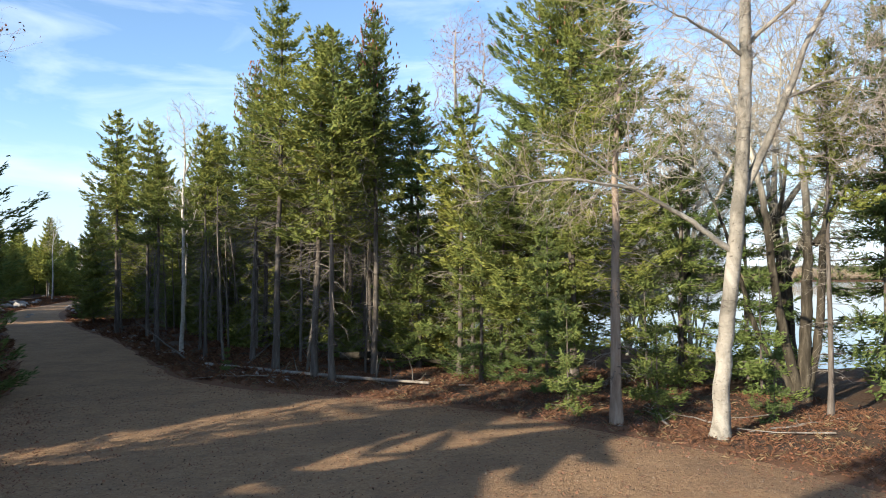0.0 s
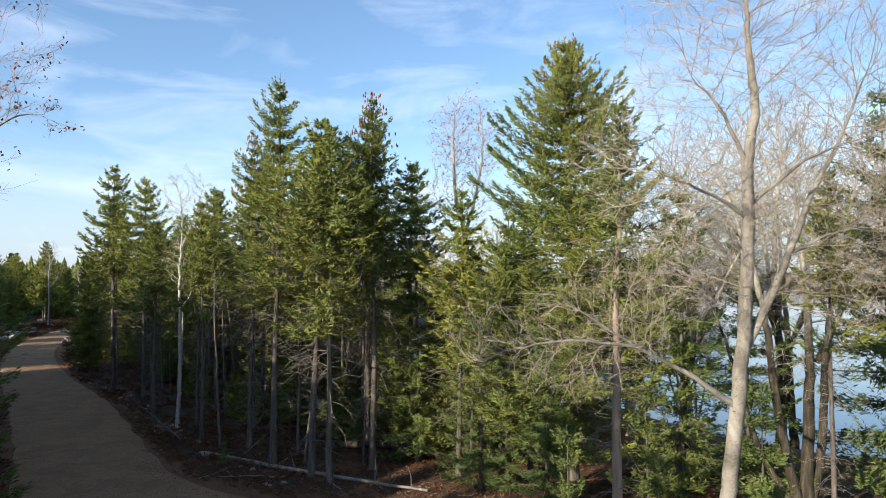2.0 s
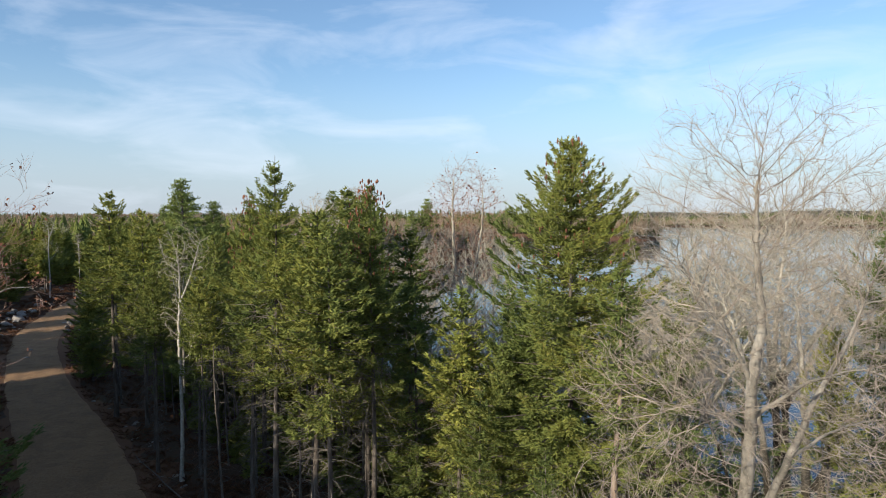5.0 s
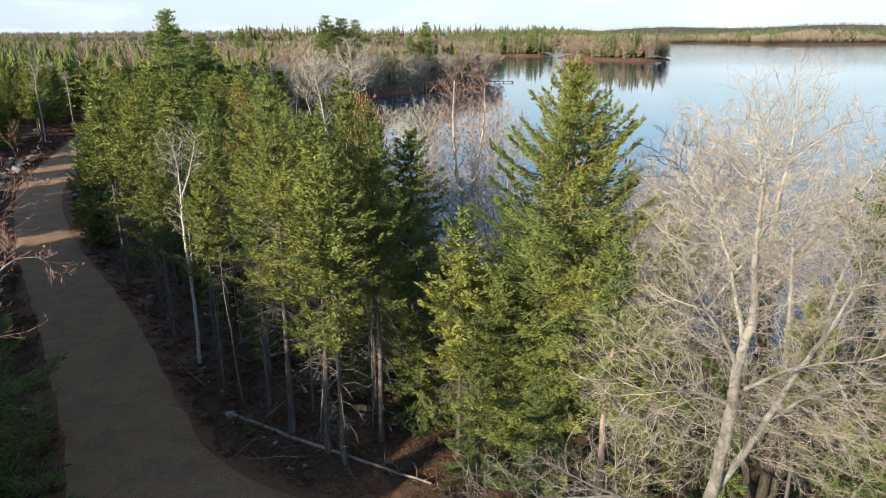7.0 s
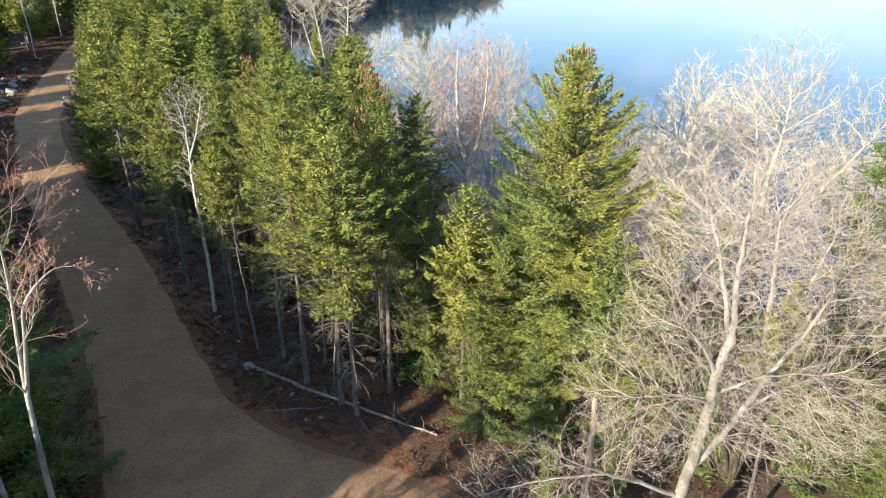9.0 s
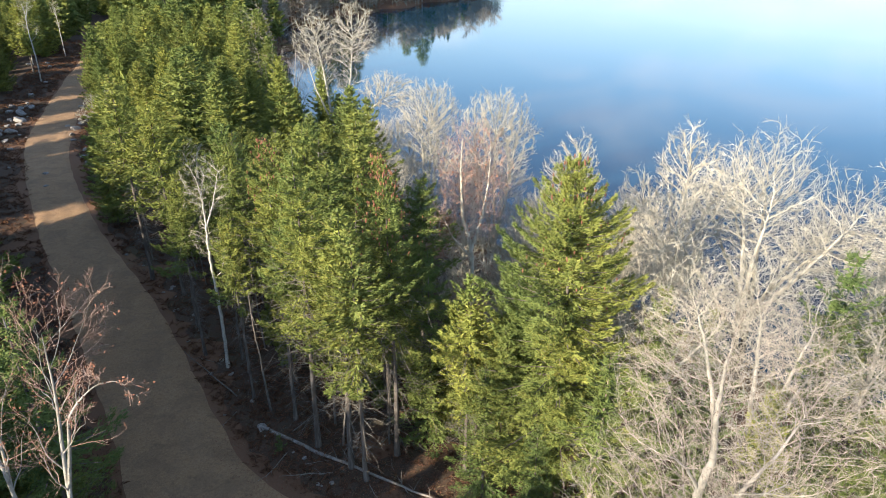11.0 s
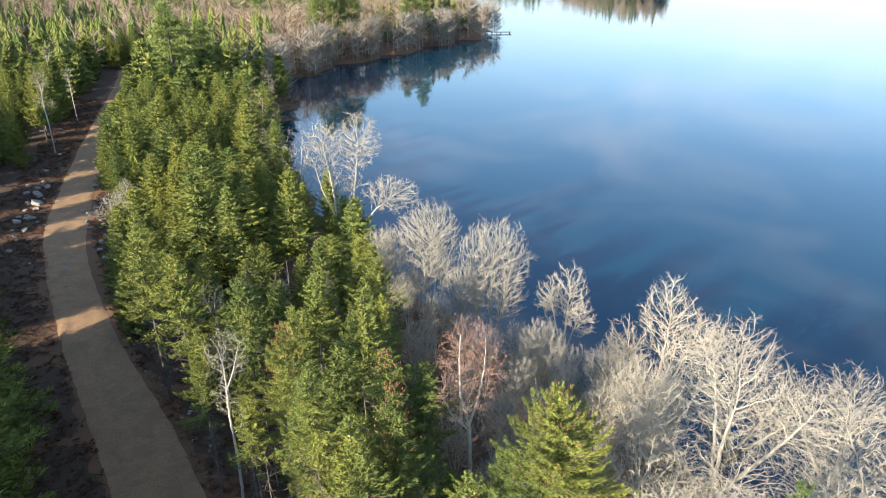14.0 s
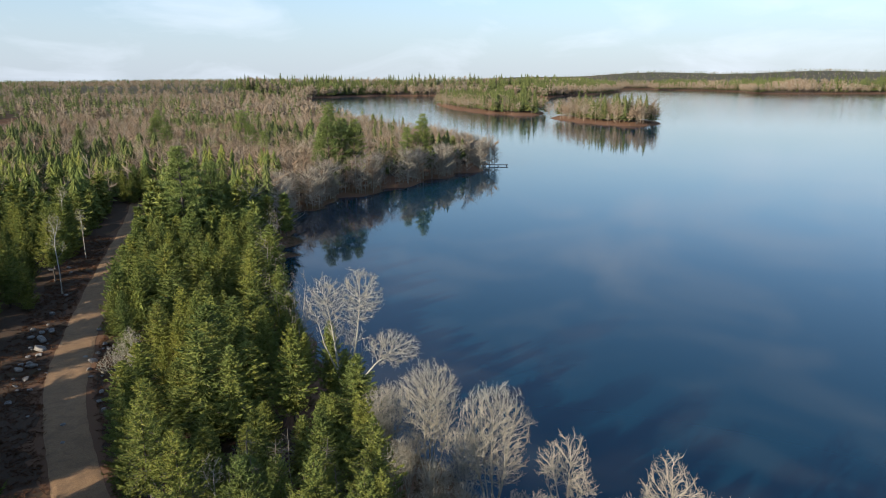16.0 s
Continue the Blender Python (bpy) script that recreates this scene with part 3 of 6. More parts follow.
    if dead and crown0 > 0.2:
        k = int(H * 9)
        z = g.uniform(0.10 * H, z0 + 0.45 * (H - z0), k)
        az = g.uniform(0, 6.28, k)
        L = g.uniform(0.3, 1.25, k) * np.minimum(0.5 + 0.6 * z / z0, 1.2) * R / 1.7
        d = np.stack([np.cos(az), np.sin(az), g.normal(-0.18, 0.25, k)], -1)
        root = at(z)
        c = root[:, None] + d[:, None] * (L[:, None] * np.array([0, 0.5, 1.0]))[..., None]
        c[:, 1, 2] += 0.06 * L
        c[:, 2, 2] -= 0.12 * L
        snags = Geo()
        snags.tubes(c, np.stack([0.012 + 0 * L, 0.008 + 0 * L, 0.003 + 0 * L], -1), 3)
        j = np.repeat(np.arange(k), 3)
        f = g.uniform(0.3, 0.95, len(j))
        b = c[j, 0] * (1 - f)[:, None] + c[j, 2] * f[:, None]
        e = b + unit(d[j] + g.normal(0, 0.7, (len(j), 3))) * (0.35 * L[j])[:, None]
        snags.tubes(np.stack([b, e], 1), np.stack([0.006 + 0 * f, 0.002 + 0 * f], -1), 3)
        part("dead_branch", snags, DEADWOOD, tree, "bare grey dead lower branches", kind="stuff")
    if cones:
        cg = Geo()
        k = 110
        z = H - (H - z0) * 0.42 * g.random(k) ** 1.3
        u = (H - z) / (H - z0)
        az = g.uniform(0, 6.28, k)
        r = R * (0.10 + 0.9 * u ** 0.75) * g.uniform(0.3, 0.95, k)
        p = at(z) + np.stack([r * np.cos(az), r * np.sin(az), 0.4 * r], -1)
        ln = g.uniform(0.09, 0.15, k)
        c = np.stack([p, p - np.array([0, 0, 1]) * (ln * 0.45)[:, None], p - np.array([0, 0, 1]) * ln[:, None]], 1)
        cg.tubes(c, np.stack([0.010 + 0 * ln, 0.026 + 0 * ln, 0.006 + 0 * ln], -1), 5)
        part("cone", cg, RUST_LEAF, tree, "clusters of brown cones near the tip", kind="stuff")
    return tree


def grow(g, starts, dirs, lens, rads, n, curl, up, bend=0.0):
    """Wandering branches: B x n x 3 points and B x n radii."""
    B = len(starts)
    P = np.zeros((B, n, 3))
    P[:, 0] = starts
    d = unit(np.asarray(dirs, float))
    for k in range(1, n):
        d = unit(d + g.normal(0, curl, (B, 3)) + np.array([0, 0, up]))
        P[:, k] = P[:, k - 1] + d * (lens / (n - 1))[:, None]
    R = rads[:, None] * np.linspace(1, 0.13, n)[None]
    return P, R


def fork_from(g, P, R, per, f0, f1, spread, scale, lens, thin=0.55):
    """Side shoots off the branches P: starts, directions, lengths and radii."""
    B, n, _ = P.shape
    j = np.repeat(np.arange(B), per)
    f = f0 + (f1 - f0) * (np.tile(np.arange(per) / max(per - 1, 1), B) + g.normal(0, 0.08, B * per))
    f = np.clip(f, f0, 0.98) * (n - 1)
    k = np.minimum(f.astype(int), n - 2)
    t = (f - k)[:, None]
    start = P[j, k] * (1 - t) + P[j, k + 1] * t
    along = unit(P[j, k + 1] - P[j, k])
    side = unit(np.cross(along, g.normal(0, 1, along.shape)))
    s = (spread + g.normal(0, 0.15, len(j)))[:, None]
    d = unit(along * np.cos(s) + side * np.sin(s))
    rr = R[j, k] * (1 - t[:, 0]) + R[j, k + 1] * t[:, 0]
    ln = lens[j] * scale * (1.15 - 0.55 * f / (n - 1)) * g.uniform(0.7, 1.25, len(j))
    return start, d, ln, rr * thin


def bare_tree(name, label, stems, seed, bark, twigs, levels=((9, 0.9), (6, 0.7), (5, 0.6), (4, 0.55)), reach=0.55, up=0.06, f0=0.35, group="bare trees by the lake",
              limbs=(), leaves=0, min_r=0.004, curl=0.15, drop=0.0, split=False, thin=0.42, limb_bark=None, thin2=0.6, pale_from=99):
    """A leafless tree. stems: lists of (points, base radius); limbs: the same for single long limbs."""
    g = np.random.default_rng(seed)
    tree = top(name, label, "tree", group)
    stem_geo, limb_geo, twig_geo = Geo(), Geo(), Geo()
    sets = []
    for pts, r in stems:
        c = resample3(pts, 5)
        rr = r * (np.linspace(1, 0.0, len(c)) ** 0.85 * 0.94 + 0.06)
        rr[0] *= 1.9 if pts[0][2] < 0.1 else 1.0
        rr[1] *= 1.22 if pts[0][2] < 0.1 else 1.0
        one = Geo()
        one.tubes(c, rr, 10)
        part("trunk" if not sets else "stem", one, bark if len(sets) < pale_from else limb_bark, tree, smooth=True)
        sets.append((c, rr, f0, reach))
    for pts, r in limbs:
        c = resample3(pts, 5)
        rr = r * np.linspace(1, 0.18, len(c))
        one = Geo()
        one.tubes(c, rr, 8)
        part("limb", one, bark, tree, smooth=True)
        sets.append((c, rr, 0.25, reach * 1.3))
    last = []
    for c, rr, ff, rc in sets:
        P, R = c[None], rr[None]
        total = np.linalg.norm(np.diff(c, axis=0), axis=1).sum()
        L = np.array([total])
        for lv, (per, spread) in enumerate(levels):
            st, d, ln, rad = fork_from(g, P, R, per if lv else max(int(per * total / 9), 6), ff if lv == 0 else 0.2, 0.97, spread, (rc if lv == 0 else 0.52), L, thin if lv == 0 else thin2)
            rad = np.maximum(rad, min_r)
            n = 7 if lv == 0 else (5 if lv == 1 else 3)
            P, R = grow(g, st, d, ln, rad, n, curl, up - drop * (lv > 0))
            R = np.maximum(R, min_r * 0.5)
            L = ln
            if lv == len(levels) - 1:
                flat = unit(np.cross(P[:, -1] - P[:, 0], g.normal(0, 1, (len(P), 3)))) * R[:, :1] * 0.65
                twig_geo.add(np.stack([P[:, 0] - flat, P[:, 0] + flat, P[:, -1]], 1).reshape(-1, 3), np.arange(len(P) * 3).reshape(-1, 3))
            elif lv == 0 and split:
                for k in range(len(P)):
                    one = Geo()
                    one.tubes(P[k], R[k], 5)
                    part("branch", one, limb_bark or bark, tree, smooth=True)
            elif lv == 0:
                limb_geo.tubes(P, R, 5)
            else:
                twig_geo.tubes(P, R, 3)
        last.append(P)
    if not limb_geo.empty():
        part("branch", limb_geo, limb_bark or bark, tree, smooth=True, kind="stuff")
    part("crown", twig_geo, twigs, tree, "fine leafless twigs")
    if leaves:
        ends = np.concatenate([p[:, -1] for p in last])
        pick = ends[g.integers(0, len(ends), leaves)] + g.normal(0, 0.05, (leaves, 3))
        a, b = unit(g.normal(0, 1, (leaves, 3))) * 0.045, unit(g.normal(0, 1, (leaves, 3))) * 0.03
        lf = Geo()
        q = np.arange(leaves)[:, None] * 4
        lf.add(np.stack([pick - a, pick + b, pick + a, pick - b], 1).reshape(-1, 3), np.concatenate([q + [0, 1, 2], q + [0, 2, 3]]))
        part("leaf", lf, RUST_LEAF, tree, "last rusty dead leaves", kind="stuff")
    return tree


def colonize(g, lines, cloud, step=0.14, reach=1.6, kill=0.28, keep_on=0.55, jitter=0.12, up=0.0, rounds=120, out=0.45):
    """Branches that grow from given lines towards a cloud of places: node places and the parent of each node."""
    pos, par, born = [], [], []
    for line in lines:
        for k, p in enumerate(line):
            if k == 0 and pos:
                link = int(np.argmin(np.linalg.norm(np.array(pos) - p, axis=1)))
            else:
                link = len(pos) - 1
            pos.append(np.array(p))
            par.append(link)
            born.append(np.array(p) - pos[link] if link >= 0 else np.array([0, 0, 1.0]))
    pos, par, way = np.array(pos), np.array(par), unit(np.array(born) + 1e-6)
    first, heart = len(pos), np.array([cloud[:, 0].mean(), cloud[:, 1].mean(), 0.30 * cloud[:, 2].max()])
    kids = np.zeros(len(pos), int)
    gap = np.full(len(cloud), 1e9)
    near = np.zeros(len(cloud), int)
    for a in range(0, len(pos), 200):
        d = np.linalg.norm(cloud[:, None] - pos[None, a:a + 200], axis=2)
        k = d.argmin(1)
        m = d[np.arange(len(cloud)), k]
        near, gap = np.where(m < gap, k + a, near), np.minimum(m, gap)
    for _ in range(rounds):
        to = unit(cloud - pos[near])
        live = (gap < reach) & (gap > kill) & (kids[near] < 4) & ((near < first) | ((to * way[near]).sum(1) > 0.0))
        if not live.any():
            break
        pull = np.zeros((len(pos), 3))
        np.add.at(pull, near[live], to[live])
        src = np.unique(near[live])
        d = unit(unit(pull[src]) + keep_on * way[src] + out * unit(pos[src] - heart) + g.normal(0, jitter, (len(src), 3)) + np.array([0, 0, up]))
        q = pos[src] + d * step
        kids[src] += 1
        n0 = len(pos)
        pos, par, way = np.concatenate([pos, q]), np.concatenate([par, src]), np.concatenate([way, d])
        kids = np.concatenate([kids, np.zeros(len(q), int)])
        left = np.where(gap > kill)[0]
        dist = np.linalg.norm(cloud[left][:, None] - q[None], axis=2)
        k = dist.argmin(1)
        m = dist[np.arange(len(left)), k]
        better = m < gap[left]
        near[left[better]] = n0 + k[better]
        gap[left] = np.minimum(gap[left], m)
    return pos, par, way


def blob(g, n, centre, radii, shell=0.5):
    """Places in an ellipsoid, more of them towards its outside when shell is small."""
    d = unit(g.normal(0, 1, (n, 3)))
    return np.array(centre) + d * (g.random(n) ** shell)[:, None] * np.array(radii)


def spreading_tree(name, label, lines, blobs, seed, bark, limb_bark, twigs, category="tree", group="bare trees by the lake", step=0.14, reach=1.6, kill=0.28, keep_on=0.55,
                   jitter=0.12, up=0.0, tip=0.0032, power=2.25, twig_n=3, twig_len=0.26, twig_w=0.0034, leaves=0, twig_up=0.12, split=26):
    """A leafless tree with a many-forked crown. lines: (points, base radius) of trunk and main limbs; blobs: (count, centre, radii, shell)."""
    g = np.random.default_rng(seed)
    tree = top(name, label, category, group)
    starts, rads = [], []
    for pts, r in lines:
        c = resample3(pts, 5)
        ln = np.linalg.norm(np.diff(c, axis=0), axis=1).sum()
        c = resample3([tuple(c[int(round(t))]) for t in np.linspace(0, len(c) - 1, max(int(ln / 0.9), 3))], 5)
        c[1:-1] += g.normal(0, 0.012, (len(c) - 2, 3))
        starts.append(c)
        rads.append(r)
    cloud = np.concatenate([blob(g, n, c, rr, sh) for n, c, rr, sh in blobs])
    pos, par, way = colonize(g, starts, cloud, step, reach, kill, keep_on, jitter, up)
    n = len(pos)
    given = sum(len(c) for c in starts)
    load = np.full(n, 0.0)
    has_kid = np.zeros(n, bool)
    has_kid[par[par >= 0]] = True
    load[~has_kid] = tip ** power
    for k in range(n - 1, 0, -1):
        if par[k] >= 0:
            load[par[k]] += load[k]
    rad = load ** (1 / power)
    # each trunk and limb, in one tapered piece
    at, stems, owner = 0, [], []
    for c, r in zip(starts, rads):
        taper = r * (np.linspace(1, 0, len(c)) ** 0.85 * 0.86 + 0.14)
        if c[0][2] < 0.1:
            taper[:3] *= np.array([1.75, 1.25, 1.08])
        one = Geo()
        one.tubes(c, taper, 10)
        stems.append(part("trunk" if at == 0 else "limb", one, bark, tree, smooth=True))
        owner += [stems[-1]] * len(c)
        rad[at:at + len(c)] = taper
        at += len(c)
    # branches that leave the trunk, each with what it carries
    root = np.arange(n)
    for k in range(given, n):
        root[k] = k if par[k] < given else root[par[k]]
    edges = np.arange(given, n)
    pr = par[edges]
    r1 = np.maximum(rad[edges], tip)
    r0 = np.where(pr < given, np.minimum(rad[pr] * 0.8, r1 * 1.3), np.minimum(rad[pr], r1 * 1.3))
    thick = r1 > max(0.011, 2.4 * tip)
    heads, size = np.unique(root[edges][thick], return_counts=True)
    chosen = set(heads[np.argsort(-size)][:split].tolist())
    mine = np.array([h in chosen for h in root[edges]], bool)
    for h in sorted(chosen):
        e = edges[thick & (root[edges] == h)] - given
        one = Geo()
        one.tubes(np.stack([pos[pr[e]], pos[edges[e]]], 1), np.stack([r0[e], r1[e]], 1), 6)
        part("branch", one, limb_bark, owner[par[h]], smooth=True)
    crown = Geo()
    e = np.where(~(thick & mine))[0]
    crown.tubes(np.stack([pos[pr[e]], pos[edges[e]]], 1), np.stack([r0[e], r1[e]], 1), 3)
    thin = edges[r1 < max(0.0085, 1.9 * tip)]
    j = np.repeat(thin, twig_n)
    a = pos[j] + (pos[par[j]] - pos[j]) * g.random(len(j))[:, None]
    d = unit(way[j] + g.normal(0, 0.55, (len(j), 3)) + np.array([0, 0, twig_up]))
    ln = twig_len * g.uniform(0.45, 1.35, len(j))
    w = unit(np.cross(d, g.normal(0, 1, d.shape))) * twig_w
    end = a + d * ln[:, None]
    crown.add(np.stack([a - w, a + w, end], 1).reshape(-1, 3), np.arange(len(j) * 3).reshape(-1, 3))
    b = a + d * (ln * 0.5)[:, None]
    d2 = unit(d + g.normal(0, 0.5, d.shape))
    w2 = unit(np.cross(d2, g.normal(0, 1, d.shape))) * twig_w * 0.8
    crown.add(np.stack([b - w2, b + w2, b + d2 * (ln * 0.6)[:, None]], 1).reshape(-1, 3), np.arange(len(j) * 3).reshape(-1, 3))
    part("crown", crown, twigs, tree, "fine leafless twigs")
    if leaves:
        p = end[g.integers(0, len(end), leaves)] + g.normal(0, 0.05, (leaves, 3))
        a, b = unit(g.normal(0, 1, (leaves, 3))) * 0.045, unit(g.normal(0, 1, (leaves, 3))) * 0.03
        lf = Geo()
        q = np.arange(leaves)[:, None] * 4
        lf.add(np.stack([p - a, p + b, p + a, p - b], 1).reshape(-1, 3), np.concatenate([q + [0, 1, 2], q + [0, 2, 3]]))
        part("leaf", lf, RUST_LEAF, tree, "last rusty dead leaves", kind="stuff")
    return tree


def resample3(pts, n):
    return resample([tuple(p) for p in pts], n)


def stand(tree, x, y, turn=0.0, size=1.0, tall=1.0, sink=0.05):
    tree.matrix_basis = Matrix.LocRotScale((x, y, float(height(x, y)) - sink), Euler((0, 0, turn)), (size, size, size * tall))
    return tree


def place(x, y, turn=0.0, size=1.0, tall=1.0, lean=0.0):
    return Matrix.LocRotScale((x, y, float(height(x, y)) - 0.05), Euler((lean, 0, turn)), (size, size, size * tall))

# ---- conifers ----
SPRUCE = "green spruce with a bare lower trunk in a lakeside stand"
YOUNG = "young dense green spruce branched nearly to the ground"
tall_a = conifer("spruce_tree", 12.2, 0.40, 2.3, 11, "tall green spruce with a straight grey trunk and dead lower branches", fine=1.9, power=0.85)
tall_b = conifer("spruce_tree", 11.5, 0.38, 2.3, 12, "tall dark green spruce with brown cones near its tip", fine=1.9, power=0.85, cones=True)
tall_c = conifer("spruce_tree", 12.3, 0.12, 3.8, 13, "broad yellow-green spruce with cones at its pointed top", fine=2.0, dense=1.25, power=0.64, cones=True, full=True)
stand_a = conifer("spruce_tree", 10.0, 0.48, 1.8, 14, SPRUCE, fine=1.0)
stand_b = conifer("spruce_tree", 9.5, 0.42, 1.85, 15, SPRUCE, fine=1.0)
stand_c = conifer("spruce_tree", 10.5, 0.53, 1.65, 16, SPRUCE, fine=1.0)
young_a = conifer("spruce_tree", 7.5, 0.06, 1.9, 17, YOUNG, fine=0.9, power=0.78, dead=False)
young_b = conifer("spruce_tree", 6.5, 0.04, 1.7, 18, YOUNG, fine=0.9, power=0.78, dead=False)
young_c = conifer("spruce_tree", 8.5, 0.10, 2.0, 19, YOUNG, fine=0.9, power=0.78, dead=False)
sapling = conifer("fir_sapling", 2.3, 0.08, 0.75, 20, "small bright green fir sapling at the clearing's edge", fine=4.0, dead=False, dense=0.8, group="saplings at the clearing", radius=0.025, needles=FIR, airy=True)
slim = conifer("spruce_tree", 9.4, 0.58, 1.5, 21, "slim spruce with a bare tan trunk and thin crown", fine=1.8, dense=0.55, radius=0.11, bark=TAN_BARK)
fir_near = conifer("fir_tree", 7.0, 0.06, 1.75, 25, "green fir with layered boughs at the clearing's edge", fine=3.2, power=0.9, dead=False, dense=0.75, needles=FIR, airy=True)
mid_a = conifer("spruce_tree", 8.5, 0.10, 2.0, 22, "green spruce in the woods beside the track", fine=0.55, power=0.78, dead=False, group="spruces along the track")
mid_b = conifer("spruce_tree", 9.0, 0.25, 1.85, 23, "green spruce in the woods beside the track", fine=0.55, power=0.78, dead=False, group="spruces along the track")
mid_c = conifer("spruce_tree", 7.0, 0.06, 1.8, 24, "bushy green spruce in the woods beside the track", fine=0.55, power=0.78, dead=False, group="spruces along the track")

stand(tall_a, -5.15, 21.35, 0.3)
stand(tall_b, -2.05, 20.9, 1.1)
stand(tall_c, 3.55, 18.9, 2.0, 1.03, 0.97)
taken = [(-5.15, 21.35), (-2.05, 20.9), (3.45, 18.2), (-29.4, 58.6), (-28.6, 60.6), (-31.6, 66.5), (-30.6, 63.2), (-52.6, 93.0), (-51.0, 91.0), (-60.5, 106), (-58.5, 112)]
used = set()


def plant(kind, H, x, y, h, turn, wide=1.0):
    """One more tree of the kind, h metres tall."""
    k = h / H
    m = Matrix.LocRotScale((x, y, float(height(x, y)) - 0.05), Euler((rng.normal(0, 0.012), rng.normal(0, 0.012), turn)), (k * wide, k * wide, k))
    taken.append((x, y))
    if kind not in used and kind not in (tall_a, tall_b, tall_c):
        used.add(kind)
        kind.matrix_basis = m
        return kind
    return copy_thing(kind, m)


# the row of spruces that faces the clearing, and the stand behind it
for kind, H, x, y, h in (
        (stand_b, 9.5, -3.75, 20.2, 10.5), (fir_near, 7.0, -0.75, 21.7, 8.4), (stand_a, 10.0, -3.1, 19.6, 10.2), (tall_b, 11.5, 0.9, 20.6, 6.6), (young_a, 7.5, 0.2, 22.6, 6.0), (young_b, 6.5, 1.9, 22.6, 5.2),
        (tall_b, 11.5, -6.9, 25.4, 11.0), (tall_a, 12.2, -7.2, 28.0, 11.0), (stand_b, 9.5, -3.8, 28.4, 10.3), (tall_b, 11.5, -2.5, 23.2, 11.2),
        (stand_a, 10.0, -10.8, 32.4, 9.9), (stand_c, 10.5, -9.7, 30.0, 9.8), (stand_a, 10.0, -14.4, 33.9, 10.7), (stand_b, 9.5, -16.9, 35.8, 10.7),
        (stand_c, 10.5, -12.6, 30.4, 9.0), (stand_c, 10.5, -9.6, 27.4, 8.2), (stand_b, 9.5, -4.1, 35.6, 9.4), (young_a, 7.5, -7.6, 40.7, 7.5),
        (stand_b, 9.5, -18.9, 40.3, 9.8), (young_c, 8.5, -8.4, 42.5, 8.2), (young_c, 8.5, -22.2, 44.0, 8.2), (young_a, 7.5, -22.1, 53.5, 8.1),
        (young_a, 7.5, -25.5, 60.0, 7.3), (young_c, 8.5, -23.6, 63.4, 9.3), (young_a, 7.5, -20.8, 64.4, 7.2), (young_c, 8.5, -16.7, 62.1, 8.2),
        (young_b, 6.5, -14.4, 65.5, 6.7), (young_c, 8.5, -33.5, 70.0, 8.0), (mid_b, 9.0, -33.6, 74.5, 10.0),
        (mid_a, 8.5, -31.0, 101.0, 8.7), (stand_c, 10.5, -6.3, 22.9, 9.6), (stand_c, 10.5, -8.3, 24.3, 9.2), (stand_c, 10.5, -11.5, 28.0, 9.0),
        (stand_a, 10.0, -1.2, 24.4, 9.8), (stand_a, 10.0, -4.6, 24.6, 10.4), (young_b, 6.5, -1.6, 26.6, 6.6),
        (fir_near, 7.0, 6.4, 18.6, 7.4), (fir_near, 7.0, 10.8, 16.8, 9.0), (fir_near, 7.0, 8.6, 19.5, 6.2), (fir_near, 7.0, 13.6, 18.4, 7.0),
        (slim, 9.4, 3.45, 13.9, 9.3), (fir_near, 7.0, 2.0, 21.6, 6.8), (fir_near, 7.0, 11.8, 14.6, 5.2), (fir_near, 7.0, 14.8, 15.4, 8.6), (stand_c, 10.5, 7.9, 14.2, 8.6),
        (stand_b, 9.5, 0.5, 19.8, 7.4), (stand_a, 10.0, 1.6, 19.2, 6.6), (stand_b, 9.5, 2.5, 19.9, 7.0), (fir_near, 7.0, 1.0, 18.4, 4.8), (fir_near, 7.0, 2.6, 17.3, 3.8), (fir_near, 7.0, -8.2, 9.3, 5.2), (young_c, 8.5, -12.4, 11.2, 7.6), (fir_near, 7.0, -11.9, 16.2, 8.8), (young_a, 7.5, -13.8, 17.8, 8.2)):
    plant(kind, H, x, y, h, rng.uniform(0, 6.28), rng.uniform(0.9, 1.12))
for x, y, k in ((4.5, 14.6, 1.0), (2.75, 15.2, 1.15), (6.7, 14.1, 0.75), (-6.6, 21.2, 0.4), (9.4, 12.4, 0.9), (7.6, 16.6, 1.5), (5.0, 17.0, 1.5)):
    plant(sapling, 2.3, x, y, 2.3 * k, rng.uniform(0, 6.28), 1.0)


def clear(x, y, gap):
    return min((x - a) ** 2 + (y - b) ** 2 for a, b in taken) > gap * gap


